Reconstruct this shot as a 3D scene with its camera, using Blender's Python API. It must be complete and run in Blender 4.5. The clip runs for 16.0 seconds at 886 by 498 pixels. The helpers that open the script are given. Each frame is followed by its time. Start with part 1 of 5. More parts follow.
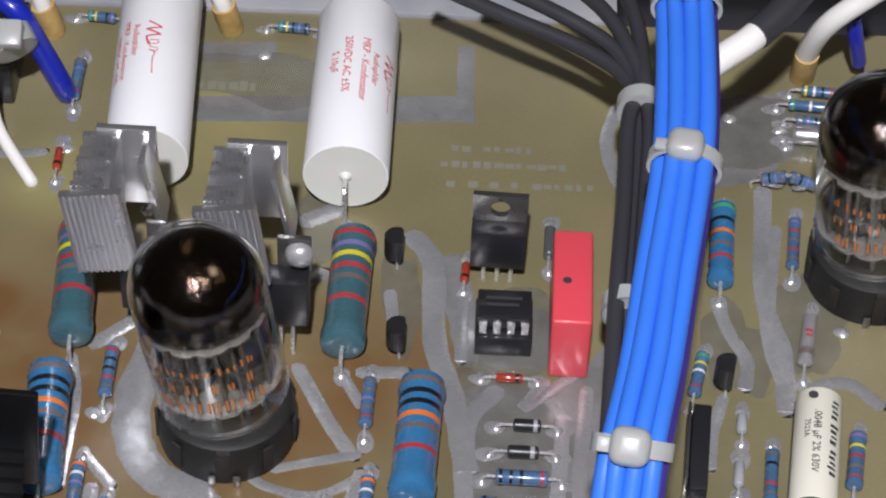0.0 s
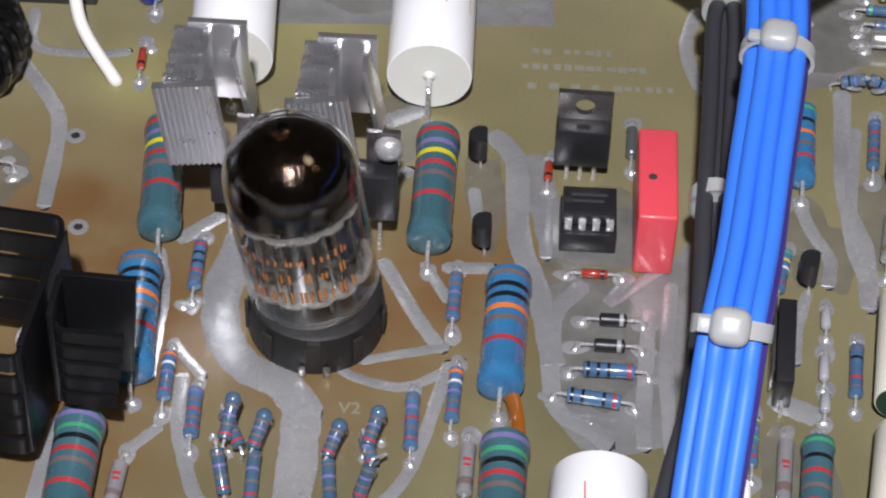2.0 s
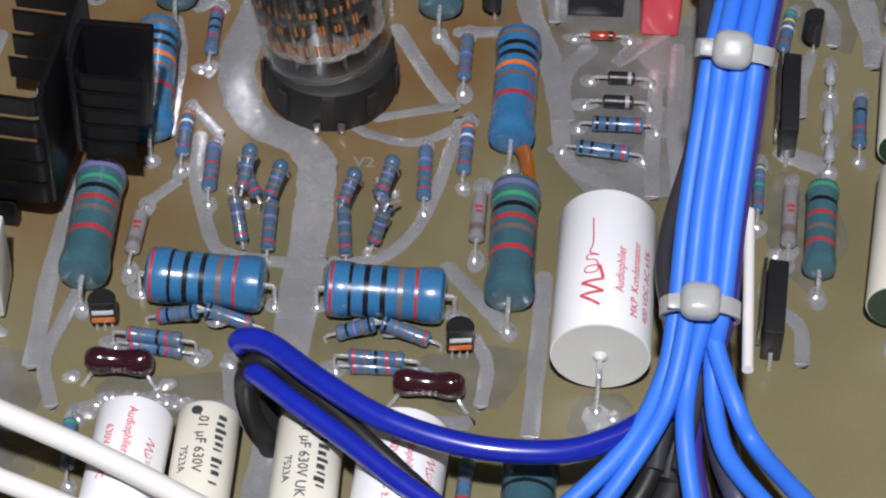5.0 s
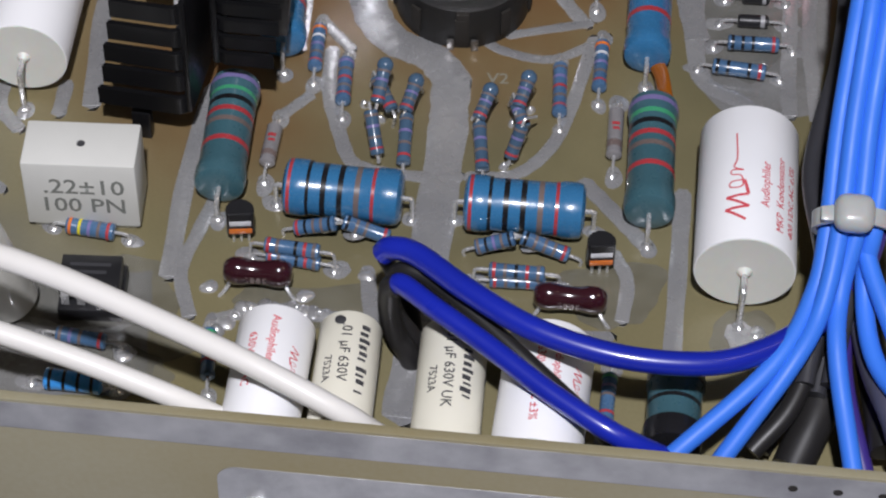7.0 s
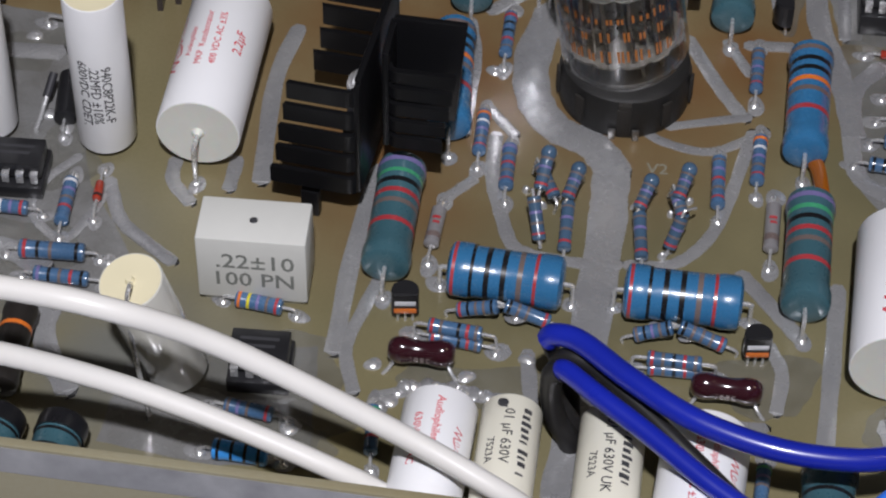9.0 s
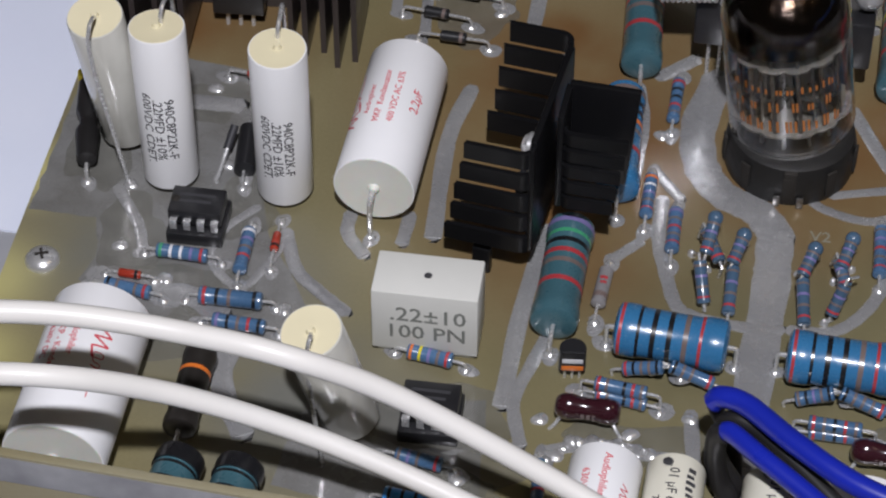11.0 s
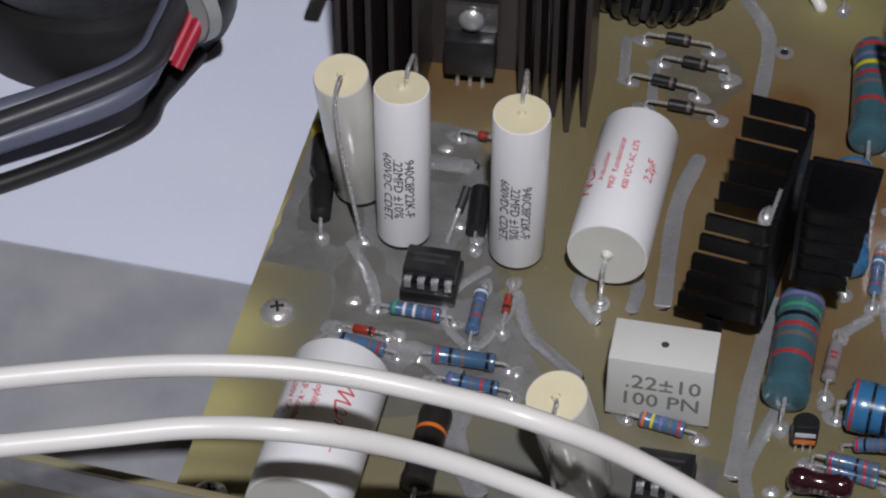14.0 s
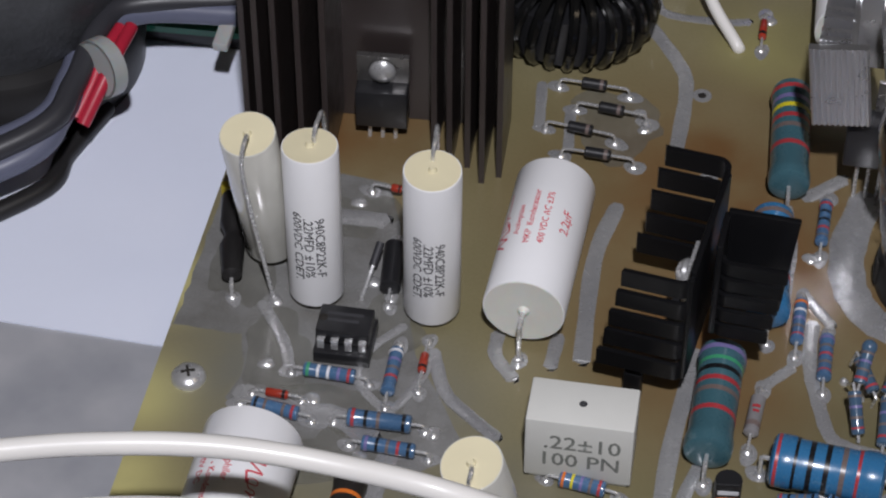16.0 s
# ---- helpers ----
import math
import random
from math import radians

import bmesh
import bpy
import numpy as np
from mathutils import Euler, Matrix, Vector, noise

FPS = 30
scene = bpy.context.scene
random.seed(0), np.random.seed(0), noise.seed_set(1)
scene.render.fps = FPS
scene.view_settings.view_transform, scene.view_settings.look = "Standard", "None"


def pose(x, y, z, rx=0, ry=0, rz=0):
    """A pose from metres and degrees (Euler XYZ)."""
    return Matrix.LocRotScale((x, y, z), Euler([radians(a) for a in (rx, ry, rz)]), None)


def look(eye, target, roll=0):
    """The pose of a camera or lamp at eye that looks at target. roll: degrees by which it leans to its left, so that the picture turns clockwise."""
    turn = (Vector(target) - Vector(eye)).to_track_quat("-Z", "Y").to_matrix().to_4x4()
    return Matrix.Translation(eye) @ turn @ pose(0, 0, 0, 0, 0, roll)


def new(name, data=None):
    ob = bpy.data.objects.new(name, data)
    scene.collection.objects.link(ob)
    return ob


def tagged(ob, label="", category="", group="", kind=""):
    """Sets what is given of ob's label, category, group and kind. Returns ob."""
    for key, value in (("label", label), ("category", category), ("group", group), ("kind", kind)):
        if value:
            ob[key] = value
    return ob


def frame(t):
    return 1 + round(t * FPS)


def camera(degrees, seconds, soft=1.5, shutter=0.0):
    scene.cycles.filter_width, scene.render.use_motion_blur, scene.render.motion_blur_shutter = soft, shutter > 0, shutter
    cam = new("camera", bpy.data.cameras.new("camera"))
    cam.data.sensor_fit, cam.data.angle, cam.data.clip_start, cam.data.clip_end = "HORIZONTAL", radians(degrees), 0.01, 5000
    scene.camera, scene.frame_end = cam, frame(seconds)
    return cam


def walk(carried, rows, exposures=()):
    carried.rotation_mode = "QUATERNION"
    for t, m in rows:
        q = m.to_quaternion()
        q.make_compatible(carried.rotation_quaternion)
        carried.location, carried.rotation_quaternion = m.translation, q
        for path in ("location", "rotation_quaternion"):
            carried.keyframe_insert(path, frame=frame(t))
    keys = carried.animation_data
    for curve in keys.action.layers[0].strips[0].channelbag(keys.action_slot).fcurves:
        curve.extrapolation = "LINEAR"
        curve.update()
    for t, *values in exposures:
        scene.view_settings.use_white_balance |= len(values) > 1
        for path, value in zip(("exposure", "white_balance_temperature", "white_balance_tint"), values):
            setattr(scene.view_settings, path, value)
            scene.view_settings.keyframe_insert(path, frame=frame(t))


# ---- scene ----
# ---- camera and its path (millimetres) ----
cam = camera(19.35, 16.0, soft=2.2)
PATH = [
    (0, 66.25, -264.05, 354.71, 43.864, -1.526, 1.522),
    (0.5, 60.98, -265.82, 352.88, 43.754, -1.538, 1.773),
    (1, 56.28, -268.46, 350.82, 43.415, -1.577, 1.936),
    (1.5, 52.54, -270.85, 349.10, 43.171, -1.602, 2.067),
    (2, 53.10, -275.84, 348.32, 43.071, -1.541, 1.885),
    (2.5, 55.15, -282.39, 346.51, 42.653, -1.429, 1.735),
    (3, 54.87, -286.79, 344.58, 42.197, -1.227, 1.894),
    (3.5, 57.75, -290.20, 344.29, 41.953, -0.883, 1.818),
    (3.7, 58.89, -292.02, 344.33, 41.771, -0.732, 1.846),
    (5.8, 48.17, -310.85, 329.07, 41.380, -0.779, 1.711),
    (6, 44.22, -311.36, 328.64, 41.238, -0.919, 1.890),
    (6.5, 39.80, -312.87, 326.54, 41.063, -0.781, 2.213),
    (7, 37.81, -311.08, 325.36, 40.950, -0.732, 2.634),
    (7.5, 36.05, -313.92, 328.93, 41.100, -0.557, 3.505),
    (8, 35.84, -316.36, 331.83, 41.373, -0.596, 4.208),
    (8.5, 32.32, -316.79, 333.69, 41.689, -0.603, 4.935),
    (9, 26.09, -315.29, 335.85, 42.183, -0.598, 5.510),
    (9.2, 24.28, -316.55, 336.38, 42.178, -0.424, 5.912),
    (11.3, 13.42, -323.25, 346.73, 43.241, -0.072, 8.825),
    (11.5, 9.12, -322.13, 346.76, 43.180, -0.241, 8.949),
    (12, 5.14, -324.81, 344.81, 43.156, -0.011, 9.503),
    (12.5, -0.40, -327.85, 347.71, 43.408, -0.097, 10.306),
    (13, -5.43, -328.60, 349.28, 43.644, -0.025, 10.831),
    (13.5, -9.07, -329.83, 350.10, 43.686, -0.025, 11.532),
    (14, -9.07, -328.10, 353.30, 44.032, -0.144, 11.492),
    (14.5, -10.59, -324.61, 353.22, 43.748, -0.152, 11.313),
    (15, -9.45, -320.50, 350.38, 43.766, -0.086, 10.844),
    (15.5, -6.93, -318.36, 351.85, 44.071, 0.012, 10.187),
    (16, -5.55, -313.64, 352.90, 44.168, -0.088, 9.757),
]
walk(cam, [(t, pose(x / 1000, y / 1000, z / 1000, rx, ry, rz)) for t, x, y, z, rx, ry, rz in PATH],
     exposures=[(0, 0.18), (0.5, 0.25), (1, 0.20), (2, 0.36), (2.5, 0.61), (3, 0.29), (3.7, 0.18), (5.8, -0.10), (6.5, -0.21), (7, -0.20), (8, -0.27), (9.2, -0.32), (11.3, -0.32), (12, -0.41), (12.5, -0.38), (13, -0.44), (14, -0.62), (14.5, -0.63), (15, -0.62), (15.5, -0.62), (16, -0.53)])

# ---- world and light: a dim room, a bench lamp and a ceiling light ----
world = bpy.data.worlds.new("room")
world.use_nodes = True
scene.world = world
wbg = world.node_tree.nodes["Background"]
wbg.inputs[0].default_value, wbg.inputs[1].default_value = (1.0, 0.84, 0.66, 1), 0.02


def area(name, eye, target, size, power, colour):
    data = bpy.data.lights.new(name, "AREA")
    data.shape, data.size, data.energy, data.color = "DISK", size, power, colour
    ob = new(name, data)
    ob.matrix_world = look(eye, target)
    return ob


area("bench_lamp", (0.04, -0.45, 0.74), (0.0, 0.0, 0.0), 0.03, 9.6, (0.93, 0.925, 1.0))
area("ceiling_lamp", (0.95, -0.25, 1.6), (0.0, 0.0, 0.0), 0.5, 1.6, (1.0, 0.80, 0.58))

# ---- materials ----


def mat(name, colour, rough=0.5, metal=0.0, vary=0.12, scale=300.0, bump=0.0, coat=0.0, transmission=0.0, ior=1.45, second=None, big=40.0, sss=0.0):
    """A surface with grain, broader mottling and fine relief; scale and big count per metre."""
    m = bpy.data.materials.new(name)
    m.use_nodes = True
    nt = m.node_tree
    b = nt.nodes["Principled BSDF"]
    b.inputs["Metallic"].default_value, b.inputs["IOR"].default_value = metal, ior
    b.inputs["Coat Weight"].default_value, b.inputs["Transmission Weight"].default_value = coat, transmission
    b.inputs["Coat Roughness"].default_value = 0.12
    if sss:
        b.inputs["Subsurface Weight"].default_value = sss
        b.inputs["Subsurface Scale"].default_value = 0.001
    co = nt.nodes.new("ShaderNodeTexCoord")
    info = nt.nodes.new("ShaderNodeObjectInfo")
    add = nt.nodes.new("ShaderNodeVectorMath")
    nt.links.new(co.outputs["Object"], add.inputs[0])
    nt.links.new(info.outputs["Random"], add.inputs[1])
    fine, broad = nt.nodes.new("ShaderNodeTexNoise"), nt.nodes.new("ShaderNodeTexNoise")
    for n, s, d in ((fine, scale, 6), (broad, big, 3)):
        n.inputs["Scale"].default_value, n.inputs["Detail"].default_value = s, d
        nt.links.new(add.outputs[0], n.inputs["Vector"])
    mix = nt.nodes.new("ShaderNodeMix")
    mix.data_type = "RGBA"
    c2 = second or tuple(c * (1 - 2 * vary) for c in colour)
    mix.inputs[6].default_value, mix.inputs[7].default_value = (*colour, 1), (*c2, 1)
    mean = nt.nodes.new("ShaderNodeMath")
    mean.operation = "MULTIPLY_ADD"
    mean.inputs[1].default_value = 0.45
    nt.links.new(fine.outputs["Fac"], mean.inputs[0])
    ramp = nt.nodes.new("ShaderNodeMapRange")
    ramp.inputs["From Min"].default_value, ramp.inputs["From Max"].default_value = 0.35, 0.68
    ramp.inputs["To Max"].default_value = 0.55
    nt.links.new(broad.outputs["Fac"], ramp.inputs["Value"])
    nt.links.new(ramp.outputs[0], mean.inputs[2])
    nt.links.new(mean.outputs[0], mix.inputs[0])
    nt.links.new(mix.outputs[2], b.inputs["Base Color"])
    rr = nt.nodes.new("ShaderNodeMapRange")
    rr.inputs["To Min"].default_value, rr.inputs["To Max"].default_value = max(rough - 0.12, 0.02), min(rough + 0.12, 1)
    nt.links.new(fine.outputs["Fac"], rr.inputs["Value"])
    nt.links.new(rr.outputs[0], b.inputs["Roughness"])
    if bump:
        bn = nt.nodes.new("ShaderNodeBump")
        bn.inputs["Strength"].default_value, bn.inputs["Distance"].default_value = bump, 0.0003
        nt.links.new(fine.outputs["Fac"], bn.inputs["Height"])
        nt.links.new(bn.outputs[0], b.inputs["Normal"])
    return m


FR4 = mat("fr4_laminate", (0.245, 0.215, 0.12), 0.38, second=(0.15, 0.13, 0.062), scale=1400, big=22, bump=0.05, coat=0.2)


def tone_spots(m, spots, colour):
    """Soft spots of colour on the laminate, scorching or painted dimming: (x, y, radius) in mm."""
    nt = m.node_tree
    bsdf = nt.nodes["Principled BSDF"]
    base = bsdf.inputs["Base Color"].links[0].from_socket
    co = nt.nodes.new("ShaderNodeTexCoord")
    wob = nt.nodes.new("ShaderNodeTexNoise")
    wob.inputs["Scale"].default_value, wob.inputs["Detail"].default_value = 45, 4
    nt.links.new(co.outputs["Object"], wob.inputs["Vector"])
    total = None
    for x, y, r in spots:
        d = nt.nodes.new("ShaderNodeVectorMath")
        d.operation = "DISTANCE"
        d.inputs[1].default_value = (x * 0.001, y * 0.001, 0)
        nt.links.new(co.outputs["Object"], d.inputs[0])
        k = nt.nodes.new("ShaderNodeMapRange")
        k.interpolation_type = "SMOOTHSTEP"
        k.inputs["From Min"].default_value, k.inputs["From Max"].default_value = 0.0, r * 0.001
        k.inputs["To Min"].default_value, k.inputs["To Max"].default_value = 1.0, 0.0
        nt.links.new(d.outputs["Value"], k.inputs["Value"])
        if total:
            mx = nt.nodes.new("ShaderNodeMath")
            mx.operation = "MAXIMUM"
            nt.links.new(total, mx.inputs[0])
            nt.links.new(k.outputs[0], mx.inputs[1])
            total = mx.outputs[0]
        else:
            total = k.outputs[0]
    mul = nt.nodes.new("ShaderNodeMath")
    mul.operation = "MULTIPLY"
    mul.use_clamp = True
    nt.links.new(total, mul.inputs[0])
    gain = nt.nodes.new("ShaderNodeMapRange")
    gain.inputs["From Min"].default_value, gain.inputs["From Max"].default_value = 0.3, 0.6
    gain.inputs["To Min"].default_value, gain.inputs["To Max"].default_value = 0.55, 1.15
    nt.links.new(wob.outputs["Fac"], gain.inputs["Value"])
    nt.links.new(gain.outputs[0], mul.inputs[1])
    mix = nt.nodes.new("ShaderNodeMix")
    mix.data_type = "RGBA"
    mix.inputs[7].default_value = (*colour, 1)
    nt.links.new(base, mix.inputs[6])
    nt.links.new(mul.outputs[0], mix.inputs[0])
    nt.links.new(mix.outputs[2], bsdf.inputs["Base Color"])


# weaker light over the board's middle, painted in as darker olive
tone_spots(FR4, ((25, -12, 75), (90, 10, 60)), (0.138, 0.122, 0.065))
# brown scorching round hot parts
tone_spots(FR4, ((-10, 40, 62), (32, 30, 42), (-14, 8, 40), (55, 45, 34), (-16, 58, 22), (-88, 58, 40), (-6, 24, 34)), (0.150, 0.080, 0.031))
# yellower laminate at the left and back edges, then greyer ground
tone_spots(FR4, ((-110, -20, 15), (-110, -42, 16), (-109, -62, 16), (-109, 6, 13), (-92, -66, 14)), (0.46, 0.42, 0.18))
tone_spots(FR4, ((25, 112, 26), (-8, 92, 18), (110, 125, 24)), (0.27, 0.245, 0.105))
tone_spots(FR4, ((-86, -8, 34), (-92, 24, 22), (-70, -22, 36), (-48, -44, 34)), (0.15, 0.15, 0.13))
FR4_FACE = mat("fr4_front", (0.29, 0.27, 0.19), 0.35, second=(0.22, 0.18, 0.085), scale=900, big=20, bump=0.05, coat=0.3)
TIN = mat("tinned_copper", (0.45, 0.45, 0.445), 0.27, 0.45, second=(0.29, 0.29, 0.30), scale=420, big=70, bump=0.25, coat=0.5)
SOLDER = mat("solder", (0.80, 0.80, 0.80), 0.24, 0.7, scale=900, bump=0.4)
WIRE = mat("tinned_lead", (0.78, 0.78, 0.78), 0.26, 0.65, scale=900, bump=0.1)
BLUE_R = mat("blue_resistor_lacquer", (0.036, 0.165, 0.34), 0.27, vary=0.10, scale=900, bump=0.12, coat=0.5)
TEAL_R = mat("teal_resistor_lacquer", (0.050, 0.124, 0.152), 0.30, vary=0.10, scale=900, bump=0.12, coat=0.5)
SMALL_R = mat("small_resistor_lacquer", (0.070, 0.150, 0.275), 0.27, vary=0.15, scale=900, bump=0.15, coat=0.6)
BUNCH_R = mat("fluxed_resistor_lacquer", (0.07, 0.13, 0.21), 0.22, vary=0.2, scale=900, bump=0.3, coat=0.8)
SKY_R = mat("bright_blue_lacquer", (0.05, 0.30, 0.75), 0.3, scale=900, coat=0.5)
DARK_R = mat("black_resistor_lacquer", (0.022, 0.019, 0.017), 0.4, scale=700, coat=0.2)
INK = {
    "k": mat("band_black", (0.012, 0.012, 0.014), 0.3, coat=0.4),
    "r": mat("band_red", (0.43, 0.045, 0.055), 0.3, coat=0.4),
    "o": mat("band_orange", (0.75, 0.19, 0.03), 0.3, coat=0.4),
    "y": mat("band_yellow", (0.72, 0.62, 0.03), 0.3, coat=0.4),
    "v": mat("band_violet", (0.20, 0.17, 0.37), 0.3, coat=0.4),
    "g": mat("band_green", (0.06, 0.34, 0.17), 0.3, coat=0.4),
    "n": mat("band_brown", (0.17, 0.13, 0.12), 0.3, coat=0.4),
    "w": mat("band_white", (0.75, 0.75, 0.78), 0.3, coat=0.4),
}
WHITE_CAP = mat("white_film_wrap", (0.87, 0.87, 0.88), 0.38, vary=0.03, scale=250, big=60, bump=0.06, coat=0.25)
WHITE_END = mat("white_resin", (0.72, 0.72, 0.66), 0.45, vary=0.06, scale=500, bump=0.15, sss=0.15)
CREAM = mat("cream_resin", (0.80, 0.73, 0.50), 0.4, vary=0.06, scale=500, bump=0.1)
IVORY = mat("ivory_film_wrap", (0.76, 0.735, 0.62), 0.35, vary=0.04, scale=300, coat=0.3)
GREEN_END = mat("dark_green_resin", (0.03, 0.06, 0.035), 0.4)
CLEAR_WRAP = mat("glossy_clear_wrap", (0.70, 0.69, 0.63), 0.12, vary=0.10, scale=120, big=90, bump=0.5, coat=1.0)
RED_INK = mat("red_print", (0.70, 0.085, 0.11), 0.5)
BLACK_INK = mat("black_print", (0.05, 0.05, 0.055), 0.5)
GREY_INK = mat("grey_print", (0.22, 0.23, 0.21), 0.5)
BOX_WHITE = mat("white_moulding", (0.66, 0.66, 0.62), 0.42, vary=0.05, scale=400, bump=0.1)
RED_BOX = mat("red_moulding", (0.76, 0.075, 0.10), 0.36, vary=0.06, scale=400, bump=0.08, coat=0.2)
BLACK_EPOXY = mat("black_moulding", (0.018, 0.018, 0.020), 0.36, scale=700, bump=0.15, coat=0.15)
BLACK_ANO = mat("black_anodised_metal", (0.007, 0.007, 0.008), 0.34, 0.0, scale=400, bump=0.1, coat=0.0)
BLACK_ANO.node_tree.nodes["Principled BSDF"].inputs["Specular IOR Level"].default_value = 0.27
BROWN_ANO = mat("dark_brown_anodised_metal", (0.046, 0.036, 0.034), 0.36, 0.0, scale=300, bump=0.1, coat=0.2)
ALU = mat("bare_aluminium", (0.86, 0.86, 0.88), 0.31, 0.92, vary=0.05, scale=250, bump=0.08)
TAB = mat("plated_tab", (0.30, 0.29, 0.28), 0.30, 0.9, scale=500, bump=0.15)
STEEL = mat("screw_steel", (0.70, 0.70, 0.70), 0.30, 0.65, scale=500, bump=0.1)
PLUM = mat("plum_dipped_coat", (0.035, 0.008, 0.013), 0.15, scale=300, coat=1.0, bump=0.1)
BLUE_PVC = mat("blue_pvc", (0.040, 0.190, 0.78), 0.5, vary=0.06, scale=200, bump=0.08, coat=0.0)
NAVY_PVC = mat("dark_blue_pvc", (0.011, 0.024, 0.40), 0.32, vary=0.16, scale=200, coat=0.5)
VIOLET_PVC = mat("violet_pvc", (0.05, 0.03, 0.22), 0.35)
WHITE_PVC = mat("white_pvc", (0.80, 0.78, 0.74), 0.38, vary=0.04, scale=200, big=60, coat=0.2)
GREY_PVC = mat("grey_pvc", (0.040, 0.040, 0.046), 0.42, scale=200)
BLACK_PVC = mat("black_pvc", (0.018, 0.017, 0.017), 0.42, scale=200)
RED_PVC = mat("red_pvc", (0.46, 0.02, 0.045), 0.4)
SLATE_PVC = mat("slate_violet_pvc", (0.075, 0.075, 0.115), 0.42, vary=0.2)
STEELBLUE_PVC = mat("blue_grey_pvc", (0.13, 0.14, 0.20), 0.4)
NYLON = mat("nylon_tie", (0.40, 0.41, 0.40), 0.34, vary=0.06, scale=500, bump=0.15, sss=0.3, coat=0.2)
PHENOLIC = mat("black_phenolic", (0.014, 0.0135, 0.013), 0.5, scale=600, bump=0.3)
GETTER = mat("getter_mirror", (0.050, 0.046, 0.044), 0.12, 1.0, second=(0.060, 0.036, 0.022), scale=640, big=160, bump=0.75)
MICA = mat("mica_spacer", (0.11, 0.105, 0.095), 0.25, scale=500, coat=0.5)
ROD = mat("nickel_rod", (0.30, 0.29, 0.27), 0.22, 0.95, scale=500, bump=0.1)
PLATE_GREY = mat("grey_electrode", (0.085, 0.08, 0.075), 0.30, 0.85, scale=500, bump=0.2)
ORANGE_INK = mat("orange_print", (0.44, 0.15, 0.03), 0.5)
AMBER = mat("amber_film", (0.30, 0.088, 0.008), 0.2, coat=0.8)
RED_GLASS = mat("red_glass_body", (0.36, 0.04, 0.022), 0.18, coat=0.8)
PAPER = mat("white_paper", (0.74, 0.78, 0.90), 0.6, vary=0.02, scale=500, bump=0.02)
CHASSIS = mat("brushed_zinc_sheet", (0.45, 0.45, 0.47), 0.55, 0.15, second=(0.27, 0.28, 0.31), scale=160, big=55, bump=0.12)
GREEN_PCB = mat("green_solder_mask", (0.01, 0.16, 0.09), 0.3, coat=0.4)
FAINT = mat("worn_silkscreen", (0.235, 0.225, 0.175), 0.6)
FILL = mat("masked_copper", (0.215, 0.215, 0.212), 0.26, second=(0.125, 0.122, 0.112), scale=600, big=120, bump=0.2, coat=0.6)
STRIP = mat("tinned_strip", (0.50, 0.50, 0.51), 0.34, 0.6, second=(0.22, 0.22, 0.235), scale=340, big=90, bump=0.8, coat=0.4)
FLUX = mat("flux_film", (0.26, 0.255, 0.22), 0.10, vary=0.25, scale=500, big=200, bump=0.5, coat=1.0)
FLUX.node_tree.nodes["Principled BSDF"].inputs["Alpha"].default_value = 0.42
HOLE = mat("drilled_hole", (0.02, 0.017, 0.014), 0.8)


def glass(name, colour, rough=0.02):
    m = bpy.data.materials.new(name)
    m.use_nodes = True
    b = m.node_tree.nodes["Principled BSDF"]
    b.inputs["Base Color"].default_value = (*colour, 1)
    b.inputs["Roughness"].default_value, b.inputs["Transmission Weight"].default_value, b.inputs["IOR"].default_value = rough, 1.0, 1.45
    return m


TUBE_GLASS = glass("tube_glass", (0.97, 0.96, 0.94))
DIODE_GLASS = mat("diode_glass", (0.27, 0.26, 0.265), 0.12, vary=0.2, scale=600, coat=1.0, bump=0.2)

# ---- shapes, in millimetres ----
MM = 0.001


def part(name, bm, material, parent, label="", smooth=True):
    """One mesh object under a thing or under a part."""
    me = bpy.data.meshes.new(name)
    if isinstance(bm, bmesh.types.BMesh):
        bmesh.ops.scale(bm, vec=(MM, MM, MM), verts=bm.verts)
        bm.to_mesh(me)
        bm.free()
    else:
        me.from_pydata([(x * MM, y * MM, z * MM) for x, y, z in bm[0]], [], bm[1])
    me.materials.append(material)
    if smooth:
        me.polygons.foreach_set("use_smooth", [True] * len(me.polygons))
        me.set_sharp_from_angle(angle=radians(38))
    ob = new(name, me)
    if parent:
        ob.parent = parent
    return tagged(ob, label)


def thing(name, m, label, category, group="", kind=""):
    """An Empty at a thing's base; m in millimetres."""
    ob = new(name)
    ob.empty_display_size = 0.002
    m = m.copy()
    m.translation = m.translation * MM
    ob.matrix_world = m
    return tagged(ob, label, category, group, kind)


def put(x, y, z=0.0, rz=0.0, rx=0.0, ry=0.0):
    return pose(x, y, z, rx, ry, rz)


def axis_frame(a, b):
    """A frame at the middle of a and b, whose x axis runs from a to b and whose z points up as far as it can."""
    a, b = Vector(a), Vector(b)
    x = (b - a).normalized()
    y = Vector((0, 0, 1)).cross(x)
    y = y.normalized() if y.length > 0.3 else (Vector((0, 1, 0)) - x * x.y).normalized()
    z = x.cross(y)
    m = Matrix((x, y, z)).transposed().to_4x4()
    m.translation = (a + b) / 2
    return m, (b - a).length


